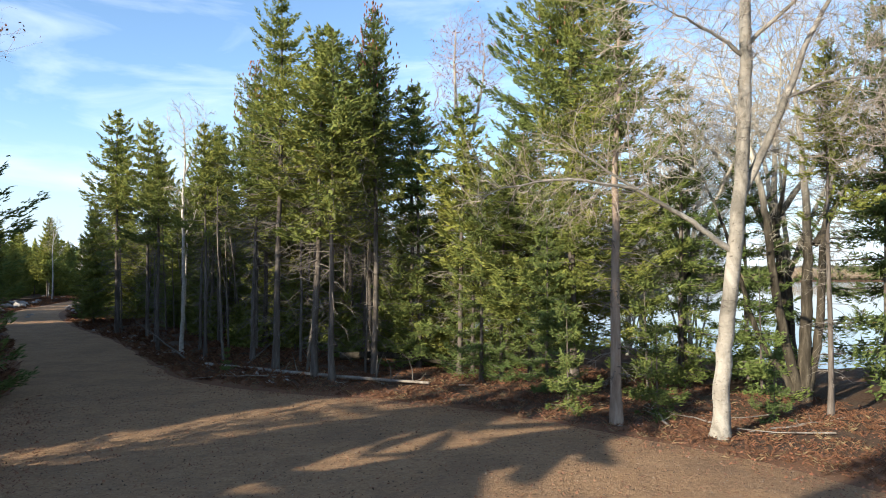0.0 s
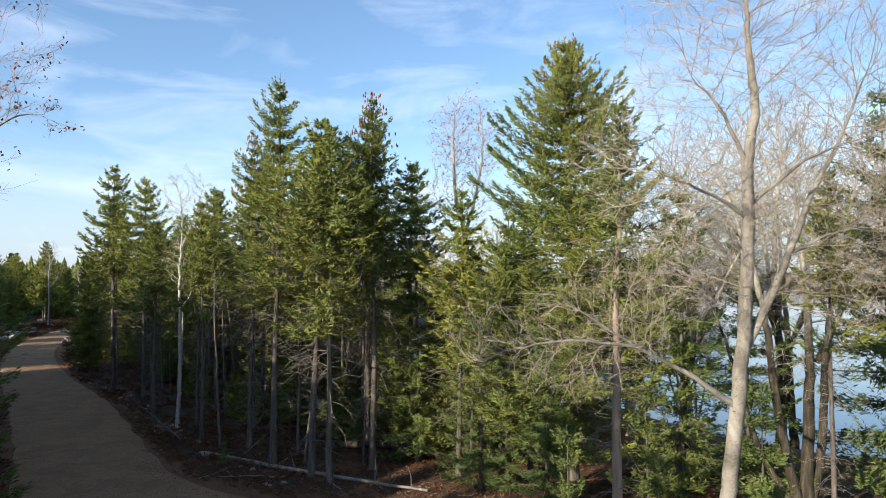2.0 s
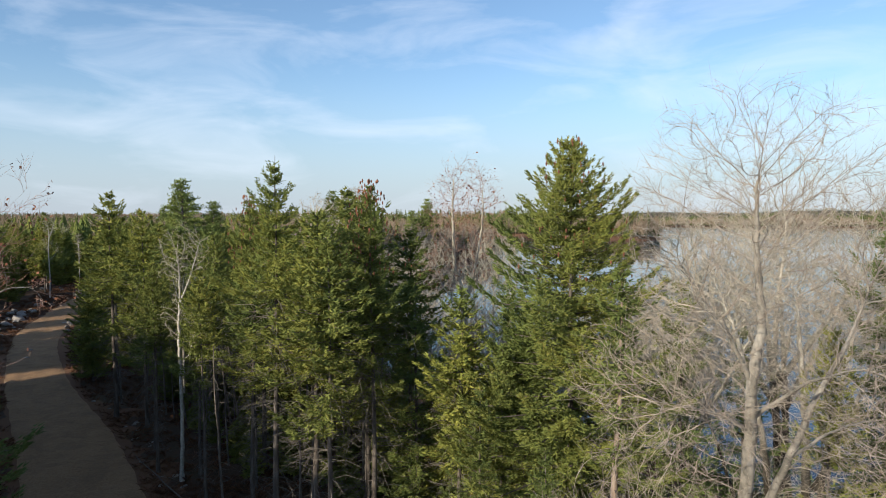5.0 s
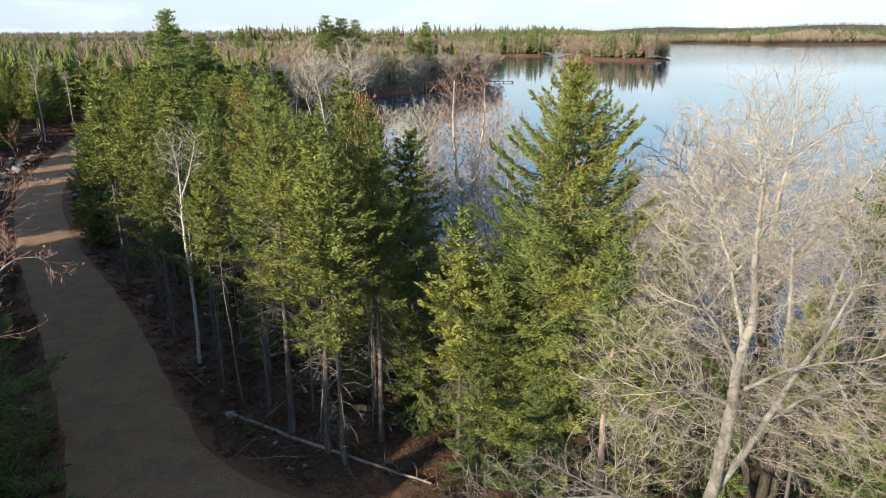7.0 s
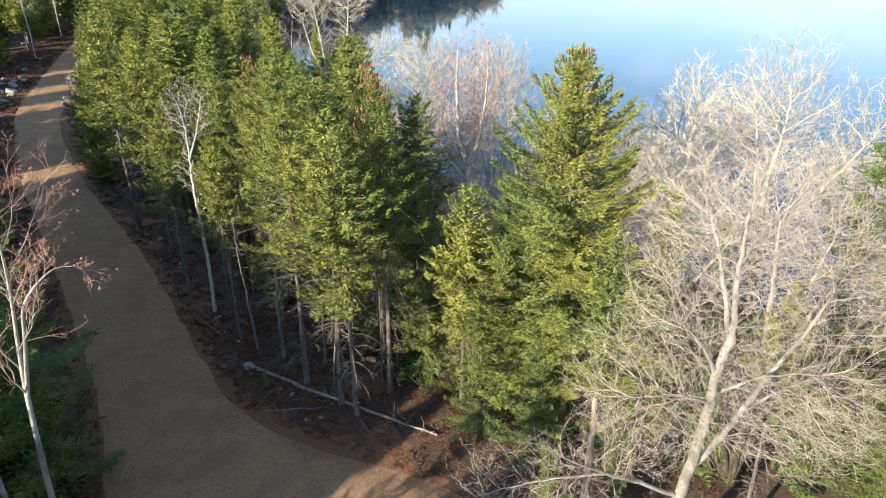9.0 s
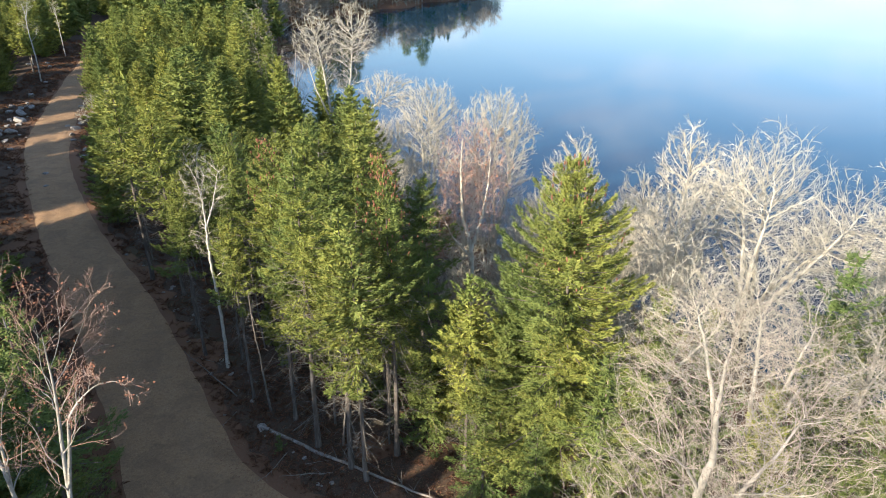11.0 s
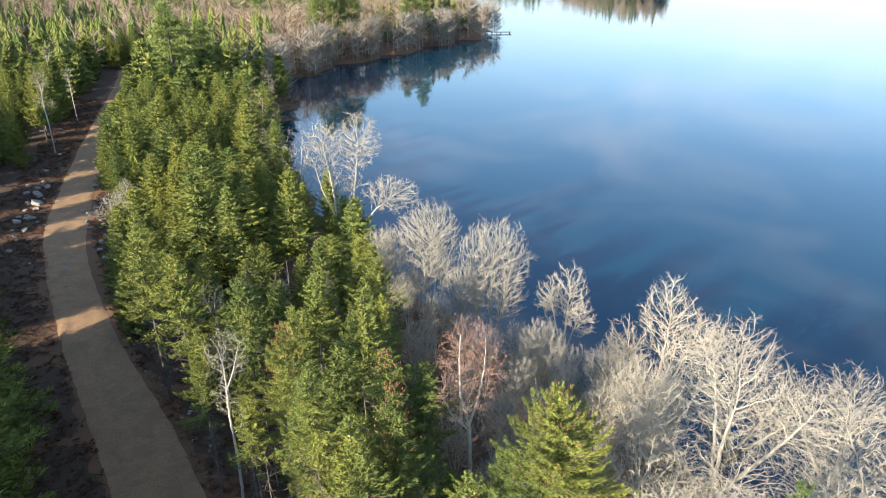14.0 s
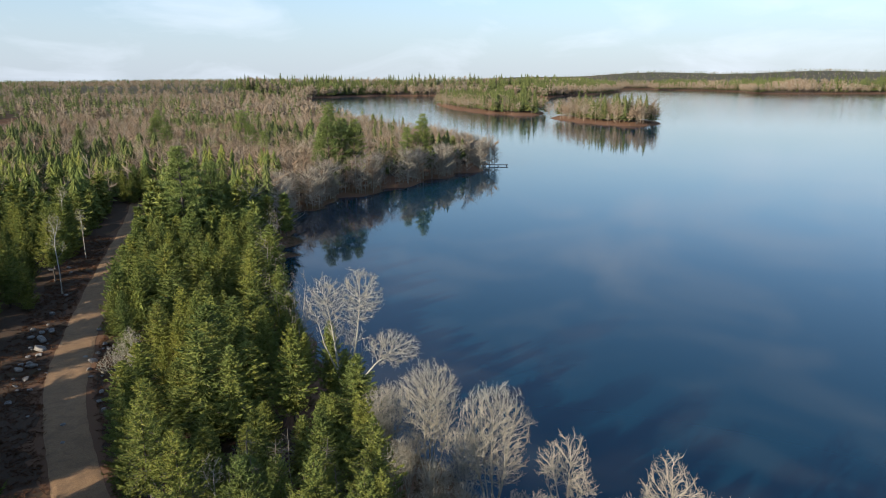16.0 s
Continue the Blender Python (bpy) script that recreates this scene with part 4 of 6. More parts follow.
# more trees between the track and the shore
KINDS_NEAR = ((stand_a, 10.0), (stand_b, 9.5), (stand_c, 10.5), (young_c, 8.5))
KINDS_MID = ((young_a, 7.5), (young_c, 8.5), (young_b, 6.5), (stand_b, 9.5))
KINDS_FAR = ((mid_a, 8.5), (mid_b, 9.0), (mid_c, 7.0))
CAND = rng.uniform((-75, 20), (8, 150), (14000, 2))
rd_all, sh_all = road_dist(CAND[:, 0], CAND[:, 1]), shore(CAND[:, 0], CAND[:, 1])
joined = []
for (x, y), rd, sh in zip(CAND, rd_all, sh_all):
    right_side = x > -9 - (y - 20) * 0.52 if y < 90 else x > -45.5 - (y - 90) * 0.35
    if not right_side or rd < 1.7 or sh < 3.0 or x > -0.7 - (y - 22) * 0.2:
        continue
    gap = 1.95 if y < 36 else 2.9
    if not clear(x, y, gap):
        continue
    near = y < 37
    h = rng.uniform(6.2, 9.6) if near else rng.uniform(4.8, 9.0)
    if y > 112:
        joined.append((x, y, h * 1.1))
        taken.append((x, y))
        continue
    kind, H = (KINDS_NEAR if near else (KINDS_MID if y < 50 else KINDS_FAR))[rng.integers(0, 4 if near else 3)]
    plant(kind, H, x, y, h, rng.uniform(0, 6.28), rng.uniform(0.85, 1.1) if near else rng.uniform(1.1, 1.45))

# trees where the track bends out of sight
for x, y, h in ((-73.5, 166.5, 7.5), (-70.5, 168.5, 6.5), (-76.5, 168.0, 8.0), (-72.0, 171.0, 8.5), (-75.0, 172.0, 9.0), (-68.6, 164.0, 6.0)):
    plant(mid_a, 8.5, x, y, h, rng.uniform(0, 6.28), 1.2)

# small firs in the shade of the stand
CAND = rng.uniform((-17, 23.5), (0, 38), (400, 2))
rd_all = road_dist(CAND[:, 0], CAND[:, 1])
small = [(x, y, rng.uniform(1.2, 3.6)) for (x, y), rd in zip(CAND, rd_all) if rd > 3.0 and x > -10 - (y - 22) * 0.5 and x < -0.7 - (y - 22) * 0.2][:75]
joined += small

# the woods beyond the track
CAND = rng.uniform((-130, -4), (-11, 160), (12000, 2))
rd_all, sh_all = road_dist(CAND[:, 0], CAND[:, 1]), shore(CAND[:, 0], CAND[:, 1])
count = 0
for (x, y), rd, sh in zip(CAND, rd_all, sh_all):
    left_side = x < -12 - max(0, y - 18) * 0.60 if y < 90 else x < -50 - (y - 90) * 0.37
    lane = 0.69 * x - 0.72 * y
    # lanes along the sun's direction kept free of trees, for sunlit bands on the track
    if min(abs(lane - c) for c in (-52.0, -73.5, -82.0, -91.0)) < 2.3 and rd < 30:
        continue
    if not left_side or (y < 12 and (abs(lane + 12.8) < 1.3 or abs(lane + 8.7) < 1.0 or abs(lane + 5.2) < 2.1)) or rd < (7.5 if 46 < y < 84 else 4.5) or sh < 4 or x < -0.66 * y - (34 if y < 50 else 14) or not clear(x, y, 1.9 if rd < 24 and y < 50 else 3.5):
        continue
    h = rng.uniform(6.5, 10.5) if y > 40 else rng.uniform(8.0, 10.5)
    if y > 22 and y < 120 and rd < 22 and count < 190:
        kind, H = KINDS_FAR[rng.integers(0, 3)]
        plant(kind, H, x, y, h, rng.uniform(0, 6.28), rng.uniform(0.9, 1.25))
        count += 1
    else:
        joined.append((x, y, h))
        taken.append((x, y))

# unseen trees added behind the clearing, only to cast shadows across it
rng_back = np.random.default_rng(31)
CAND = rng_back.uniform((-46, -46), (-9, 5), (6000, 2))
rd_all = road_dist(CAND[:, 0], CAND[:, 1])
for (x, y), rd in zip(CAND, rd_all):
    # open lanes let streaks of sun reach the clearing
    lane = 0.69 * x - 0.72 * y
    if rd > 3.0 and clear(x, y, 1.9 if lane < -7.5 else 4.5) and abs(lane + 12.8) > 1.3 and abs(lane + 8.7) > 1.0 and abs(lane + 5.2) > 2.1:
        joined.append((x, y, rng_back.uniform(8.5, 11.0)))
        taken.append((x, y))

# ---- dead standing poles among the spruces ----


def dead_pole():
    g = np.random.default_rng(41)
    tree = top("dead_spruce", "thin grey dead spruce pole with broken twigs in the stand", "dead tree", "dead poles in the stand")
    n = 9
    hgt = np.linspace(0, 1, n)
    c = np.stack([np.cumsum(g.normal(0, 0.03, n)), np.cumsum(g.normal(0, 0.03, n)), hgt * 6.5 - 0.1], -1)
    tg = Geo()
    tg.tubes(c, 0.055 * (1 - 0.75 * hgt), 7)
    part("trunk", tg, DEADWOOD, tree, smooth=True)
    k = 46
    f = g.uniform(0.15, 0.98, k) * (n - 1)
    i = np.minimum(f.astype(int), n - 2)
    b0 = c[i] + (c[i + 1] - c[i]) * (f - i)[:, None]
    az = g.uniform(0, 6.28, k)
    d = np.stack([np.cos(az), np.sin(az), g.normal(-0.1, 0.3, k)], -1) * g.uniform(0.25, 0.9, k)[:, None]
    sg = Geo()
    sg.tubes(np.stack([b0, b0 + d * 0.55 + np.array([0, 0, 0.03]), b0 + d], 1), np.stack([np.full(k, 0.010), np.full(k, 0.006), np.full(k, 0.002)], -1), 3)
    part("dead_branch", sg, DEADWOOD, tree, kind="stuff")
    return tree


pole = dead_pole()
stand(pole, -4.6, 22.6)
spots = rng.uniform((-19, 20.5), (0, 40), (600, 2))
count = 0
for (x, y), rd in zip(spots, road_dist(spots[:, 0], spots[:, 1])):
    if rd > 1.6 and x > -9 - (y - 20) * 0.52 and x < -0.7 - (y - 22) * 0.2 and clear(x, y, 0.7):
        taken.append((x, y))
        copy_thing(pole, Matrix.LocRotScale((x, y, float(height(x, y)) - 0.05), Euler((rng.normal(0, 0.05), rng.normal(0, 0.05), rng.uniform(0, 6.28))), (1, 1, 1)) @ Matrix.Diagonal((*([rng.uniform(0.7, 1.2)] * 3), 1)))
        count += 1
        if count > 54:
            break

# ---- bare trees ----
birch = spreading_tree("birch_tree", "large white birch with a low arching limb and wide bare crown",
                       [([(0, 0, -0.1), (0.02, -0.2, 1.5), (0.14, -0.55, 3.8), (0.10, -1.1, 6.0), (-0.05, -1.5, 7.5), (0.06, -1.6, 8.6), (0.0, -1.5, 9.6), (0.02, -1.45, 10.8)], 0.165),
                        ([(0.14, -0.65, 4.3), (0.72, -0.85, 5.6), (1.2, -0.95, 6.9), (1.75, -1.0, 8.0), (2.3, -0.9, 9.2)], 0.085),
                        ([(0.12, -0.5, 3.4), (-0.7, -0.7, 3.95), (-1.75, -0.9, 4.5), (-3.0, -1.1, 5.3)], 0.06),
                        ([(-1.75, -0.9, 4.5), (-3.2, -1.2, 4.62), (-4.6, -1.3, 4.3)], 0.032),
                        ([(0.0, -1.3, 6.7), (-0.8, -1.6, 7.1), (-1.6, -1.9, 7.3)], 0.04),
                        ([(-0.05, -1.5, 7.5), (-0.5, -1.7, 8.3), (-1.1, -1.9, 8.9)], 0.045),
                        ([(0.08, -1.3, 6.9), (0.8, -1.7, 7.6), (1.6, -2.1, 7.9)], 0.04),
                        ([(0.9, -0.9, 6.1), (1.9, -0.6, 6.5), (2.8, -0.4, 6.6)], 0.035)],
                       [(2200, (0.0, -1.5, 9.9), (2.2, 2.1, 2.6), 0.5), (1300, (2.4, -1.0, 8.7), (2.1, 2.0, 2.3), 0.5), (1400, (-0.9, -1.6, 7.6), (2.1, 1.9, 1.5), 0.5), (700, (1.4, -2.0, 7.3), (1.6, 1.5, 1.0), 0.5),
                        (700, (-3.2, -1.2, 4.6), (2.0, 1.1, 1.0), 0.5), (700, (2.2, -0.9, 5.9), (2.0, 1.5, 1.3), 0.5), (600, (-1.2, -1.2, 5.7), (1.5, 1.1, 0.9), 0.5)],
                       101, BIRCH, LICHEN_BARK, TWIG_BIRCH, step=0.115, kill=0.18, reach=1.8, tip=0.0030, twig_n=2, twig_len=0.38, twig_w=0.0026, split=34, keep_on=0.6, jitter=0.16, up=0.05, twig_up=0.25)
stand(birch, 5.08, 12.8)

leafy = bare_tree("birch_tree", "white birch hung with a few rusty leaves beside the track",
                  [([(0, 0, -0.1), (0.1, 0.05, 3), (0.3, 0.1, 6.5), (0.5, 0.3, 9.0), (0.55, 0.4, 10.9)], 0.10),
                   ([(0.25, 0.1, 6.0), (0.7, 0.0, 7.8), (0.95, 0.0, 8.8), (1.6, 0.2, 9.5), (2.2, 0.3, 9.6)], 0.055)],
                  102, BIRCH, TWIG_RED, levels=((11, 0.8), (6, 0.7), (5, 0.6), (3, 0.6)), reach=0.26, f0=0.45, leaves=420)
stand(leafy, -9.9, 13.2, 0.0, 0.93)
copy_thing(leafy, place(-11.2, 13.6, 2.2, 0.9))

slender = spreading_tree("birch_tree", "slender white birch with a forked bare crown among spruces",
                         [([(0, 0, -0.1), (0.05, 0, 3), (-0.05, 0.05, 6), (0.05, 0, 7.6), (-0.1, 0.1, 8.9)], 0.085),
                          ([(0.02, 0.03, 7.0), (0.45, 0.1, 8.2), (0.8, 0.1, 9.4)], 0.045), ([(0.0, 0.0, 4.6), (0.5, -0.3, 5.2), (0.8, -0.5, 6.2)], 0.025)],
                         [(700, (0.15, 0.05, 8.8), (1.1, 1.0, 1.5), 0.6), (120, (0.6, -0.4, 6.0), (0.6, 0.6, 0.8), 0.6), (120, (-0.3, 0.3, 6.4), (0.7, 0.7, 0.9), 0.6)],
                         103, PAPER_BIRCH, LICHEN_BARK, TWIG_PALE, step=0.13, kill=0.24, tip=0.005, twig_n=2, twig_w=0.005, group="slender birches", split=10)
stand(slender, -10.15, 26.9)
for x, y, k, t in ((-52.6, 93.0, 1.12, 1.0), (-60.5, 106, 0.95, 1.0), (-58.5, 112, 0.85, 2.4), (-70, 128, 1.0, 0.4), (-13.2, 35.5, 0.8, 3.0), (-47, 62, 0.7, 5.0), (-55, 80, 0.75, 4.1)):
    copy_thing(slender, place(x, y, t, k))

red = spreading_tree("birch_tree", "bare reddish birch with pale forked stems near the shore",
                     [([(0, 0, -0.1), (0.1, 0, 3.5), (0.0, 0.1, 7.2), (-0.3, 0.1, 8.6), (-0.4, 0.1, 10.2), (-0.35, 0.1, 11.6)], 0.115),
                      ([(0.0, 0.1, 7.2), (0.35, 0.1, 8.5), (0.6, 0.2, 9.9), (0.65, 0.2, 11.4)], 0.07),
                      ([(0.0, 0.1, 7.0), (-0.7, 0, 7.9), (-1.1, 0, 8.8)], 0.04)],
                     [(1700, (0.05, 0.1, 10.3), (1.4, 1.3, 2.0), 0.55), (500, (-0.5, 0.0, 8.5), (1.1, 1.0, 1.0), 0.5), (160, (0.4, 0.3, 8.5), (0.9, 0.9, 1.0), 0.5), (160, (0.0, 0.0, 5.2), (0.9, 0.9, 1.3), 0.6)],
                     104, LICHEN_BARK, LICHEN_BARK, TWIG_RED, step=0.12, kill=0.2, reach=1.9, tip=0.0038, twig_n=2, twig_len=0.34, twig_w=0.0036, leaves=600, split=16, up=0.08, twig_up=0.3)
stand(red, 0.8, 23.8)

maple = spreading_tree("maple_tree", "clump of maple stems, dark at the foot, with a pale bare crown",
                       [([(0, 0, -0.1), (0.15, 0.1, 2.0), (0.35, 0.3, 4.5), (0.4, 0.6, 7.0), (0.3, 0.9, 9.4)], 0.19),
                        ([(-0.1, 0.05, 0.3), (-0.55, 0.2, 2.6), (-0.75, 0.5, 5.5), (-1.2, 1.0, 8.0), (-1.6, 1.4, 9.4)], 0.145),
                        ([(0.1, 0.0, 0.3), (0.55, 0.1, 2.2), (0.75, 0.2, 4.6), (1.4, 0.4, 7.4), (1.9, 0.5, 9.2)], 0.135),
                        ([(-0.15, 0.1, 0.2), (-1.0, 0.6, 2.0), (-1.5, 1.0, 4.4), (-2.2, 1.4, 6.6)], 0.10),
                        ([(0.5, 0.2, 4.2), (1.4, 0.5, 5.6), (2.3, 0.8, 7.2), (2.9, 1.0, 8.6)], 0.09)],
                       [(2000, (0.4, 0.8, 9.0), (2.6, 2.4, 2.7), 0.5), (900, (-1.8, 1.4, 9.4), (1.7, 1.6, 1.8), 0.5), (800, (-2.4, 1.2, 7.0), (1.7, 1.5, 1.5), 0.5), (900, (2.8, 0.8, 8.0), (1.8, 1.6, 1.9), 0.5), (160, (0, 0.2, 4.2), (1.6, 1.4, 1.0), 0.6)],
                       105, MAPLE_BARK, LICHEN_BARK, TWIG_PALE, step=0.15, kill=0.24, reach=2.0, tip=0.0050, twig_n=2, twig_len=0.32, twig_w=0.0042, keep_on=0.4, jitter=0.3)
stand(maple, 8.4, 16.2, 0.0, 0.88)
crown_tree = spreading_tree("maple_tree", "wide bare maple with pale lichen-grey twigs at the shore",
                            [([(0, 0, -0.1), (0.2, 0, 2.5), (0.1, 0.2, 5), (0.2, 0.3, 7.2), (0.4, 0.2, 9.6)], 0.18),
                             ([(0.1, 0.1, 4.3), (-0.9, 0.4, 6.0), (-2.0, 0.6, 7.6), (-2.9, 0.6, 9.0)], 0.11),
                             ([(0.1, 0.2, 4.8), (1.2, -0.2, 6.6), (2.3, -0.4, 8.2), (3.1, -0.4, 9.4)], 0.11),
                             ([(0.1, 0.2, 4.0), (0.4, 1.2, 6.2), (0.6, 2.4, 8.4), (0.5, 3.0, 9.6)], 0.10),
                             ([(0.1, 0.0, 4.6), (-0.2, -1.2, 6.4), (-0.4, -2.2, 7.8)], 0.08)],
                            [(1500, (0.3, 0.3, 9.8), (2.2, 2.2, 2.9), 0.5), (1300, (-2.6, 0.5, 8.6), (2.0, 2.0, 2.2), 0.5), (1300, (2.9, -0.3, 8.9), (2.0, 2.0, 2.3), 0.5), (1200, (0.5, 2.7, 9.0), (2.2, 1.8, 2.2), 0.5), (900, (-0.4, -2.2, 7.7), (2.0, 1.8, 1.8), 0.5), (300, (0, 0, 5.4), (2.0, 2.0, 1.0), 0.6)],
                            106, MAPLE_BARK, LICHEN_BARK, TWIG_PALE, step=0.18, kill=0.29, reach=2.1, tip=0.0072, twig_n=2, twig_len=0.34, twig_w=0.0055, keep_on=0.4, jitter=0.3)
stand(crown_tree, 10.6, 22.0, 0.0, 1.0)
for x, y, k, t in ((13.2, 26.0, 0.95, 2.0), (7.2, 20.6, 0.74, 3.9), (16.0, 19.6, 0.92, 5.1), (17.6, 24.5, 0.84, 1.2), (14.5, 13.6, 0.9, 0.5), (12.4, 17.6, 0.8, 4.4)):
    copy_thing(crown_tree, place(x, y, t, k))

shore_birch = spreading_tree("birch_tree", "white multi-stemmed bare birch leaning over the water",
                             [([(0, 0, -0.1), (-0.5, 0, 3.5), (-0.9, 0.2, 7.0), (-1.4, 0.2, 10.2)], 0.14), ([(0, 0, 0.2), (0.3, 0.1, 4.0), (0.9, 0.2, 7.5), (1.2, 0.2, 10.6)], 0.14),
                              ([(0.1, 0, 0.3), (0.9, -0.4, 3.2), (2.2, -0.7, 5.2), (3.6, -0.9, 6.4)], 0.12), ([(-0.6, 0.0, 4.2), (-1.6, 0.2, 6.5), (-2.2, 0.3, 8.8)], 0.08)],
                             [(900, (-1.4, 0.2, 10.0), (1.7, 1.6, 2.0), 0.5), (1000, (1.2, 0.2, 10.4), (1.8, 1.7, 2.2), 0.5), (900, (3.7, -0.8, 6.6), (2.1, 1.7, 1.4), 0.5), (160, (0.2, 0, 7.6), (1.8, 1.4, 1.2), 0.6)],
                             107, LICHEN_BARK, LICHEN_BARK, TWIG_PALE, step=0.19, kill=0.26, reach=2.3, tip=0.0105, twig_n=3, twig_len=0.40, twig_w=0.009, keep_on=0.8, jitter=0.25, split=18)
stand(shore_birch, -8.4, 57.0, 0.0, 1.13)
bushy = spreading_tree("alder_tree", "bushy bare grey tree at the water's edge",
                       [([(0, 0, -0.1), (0.05, 0, 2.2), (0.0, 0.1, 4.6), (0.1, 0.1, 7.0)], 0.085), ([(0, 0, 0.3), (-0.5, 0.1, 2.6), (-1.0, 0.2, 5.0), (-1.2, 0.2, 6.8)], 0.07),
                        ([(0, 0, 0.3), (0.6, -0.1, 2.6), (1.1, 0.0, 5.0), (1.4, 0.0, 6.6)], 0.07), ([(0, 0.1, 0.4), (0.1, 0.8, 2.8), (0.2, 1.3, 5.2)], 0.06), ([(0, -0.1, 0.4), (-0.1, -0.8, 2.8), (0.0, -1.3, 5.0)], 0.06)],
                       [(2200, (0.1, 0.0, 7.0), (2.2, 2.1, 2.5), 0.55), (1100, (0, 0, 4.6), (2.1, 2.0, 1.6), 0.5)],
                       108, LICHEN_BARK, LICHEN_BARK, TWIG_PALE, step=0.17, kill=0.24, reach=2.2, tip=0.0080, twig_n=3, twig_len=0.42, twig_w=0.0075, up=0.25, twig_up=0.5, keep_on=1.3, jitter=0.16, group="bare shore bushes", split=12)
stand(bushy, 3.2, 41.6, 0.5, 1.12)
open_head = spreading_tree("alder_tree", "bare grey shore tree with upswept lichened limbs",
                           [([(0, 0, -0.1), (0.1, 0, 2.4), (0.0, 0.1, 4.8), (-0.2, 0.1, 7.4)], 0.11), ([(0.1, 0, 2.2), (0.8, 0.1, 4.2), (1.6, 0.2, 6.2)], 0.075), ([(0.05, 0, 2.8), (-0.7, 0.2, 4.6), (-1.4, 0.2, 6.4)], 0.07), ([(0.05, 0.1, 3.2), (0.2, 1.0, 5.0), (0.4, 1.6, 6.6)], 0.06)],
                           [(800, (-0.1, 0.1, 7.4), (1.4, 1.3, 2.1), 0.6), (360, (1.6, 0.2, 6.4), (1.2, 1.1, 1.3), 0.6), (360, (-1.5, 0.2, 6.3), (1.1, 1.1, 1.2), 0.5)],
                           110, LICHEN_BARK, LICHEN_BARK, TWIG_PALE, step=0.17, kill=0.26, reach=2.2, tip=0.0105, twig_n=3, twig_len=0.36, twig_w=0.009, up=0.2, twig_up=0.4, keep_on=1.0, jitter=0.22, group="bare shore bushes", split=12)
stand(open_head, 7.8, 38.8, 2.0, 1.0)
for tree, x, y, k, t in ((open_head, 11.5, 32.0, 1.22, 3.3), (bushy, -1.0, 46.4, 0.98, 4.4), (bushy, 1.4, 44.0, 0.62, 1.3), (bushy, -1.6, 36.0, 0.5, 2.6), (bushy, -3.2, 43.0, 0.5, 0.6), (bushy, -5.0, 48.5, 0.62, 5.2),
                         (bushy, 2.6, 29.0, 0.5, 4.6), (bushy, -4.2, 51.0, 0.66, 3.6), (bushy, 2.4, 35.6, 0.5, 5.7), (bushy, 5.6, 34.6, 0.6, 2.1), (bushy, 8.8, 30.6, 0.7, 4.3), (open_head, 6.2, 31.6, 0.6, 0.9),
                         (bushy, 9.6, 27.6, 0.75, 1.9), (bushy, 5.0, 27.4, 0.6, 3.0),
                         (bushy, 0.8, 32.4, 0.45, 0.2), (bushy, 3.8, 31.8, 0.5, 1.7), (bushy, -0.6, 40.4, 0.5, 3.1), (bushy, 1.2, 39.0, 0.42, 4.9), (bushy, 4.6, 37.6, 0.45, 2.4), (bushy, 7.4, 34.2, 0.5, 5.5),
                         (bushy, 3.0, 26.4, 0.45, 0.7), (bushy, 6.6, 24.8, 0.5, 2.9), (bushy, 7.8, 28.8, 0.55, 4.0), (bushy, 4.4, 23.6, 0.42, 1.2), (bushy, -2.6, 45.0, 0.5, 5.9), (bushy, 0.4, 28.4, 0.42, 3.6),
                         (bushy, 2.0, 25.2, 0.4, 5.0), (bushy, 10.8, 29.6, 0.6, 0.4), (bushy, 5.8, 36.4, 0.5, 3.3), (bushy, 9.2, 34.0, 0.55, 1.5)):
    copy_thing(tree, place(x, y, t, k))
reach_bare = bare_tree("birch_tree", "grey bare shoreline tree leaning out over the water",
                       [([(0, 0, -0.1), (0.2, 0, 2.5), (0.8, 0, 5), (1.4, 0, 8.5)], 0.10), ([(0.1, 0, 1.5), (1.3, 0.3, 4), (2.6, 0.4, 6.4)], 0.06), ([(0.1, 0, 1.0), (-0.5, -0.3, 4), (-0.8, -0.4, 7.6)], 0.06)],
                       109, TWIG_GREY, TWIG_GREY, levels=((8, 0.8), (5, 0.75), (4, 0.65)), reach=0.32, f0=0.3, min_r=0.012, group="bare shore trees")
along = resample([(-9.5, 61), (-14.5, 69), (-20, 82), (-24, 95), (-27.5, 110), (-31.5, 130), (-36, 148), (-37, 164), (-31, 181), (-22, 196)], 3)
stand(reach_bare, along[0][0], along[0][1])
for k, (x, y) in enumerate(along[1:]):
    copy_thing(reach_bare, place(x + rng.uniform(-1.2, 0.6), y + rng.uniform(-1, 1), rng.uniform(-1.2, 1.2), rng.uniform(0.7, 1.1)))
for x, y, k, t in ((-29.4, 58.6, 0.62, 0.4), (-28.4, 60.6, 0.55, 2.2), (-31.6, 66.5, 0.5, 4.0), (-30.6, 63.0, 0.45, 1.1)):
    copy_thing(open_head, place(x, y, t, k))

# ---- white pines ----
PINE_LABEL = "tall feathery white pine standing above the woods"


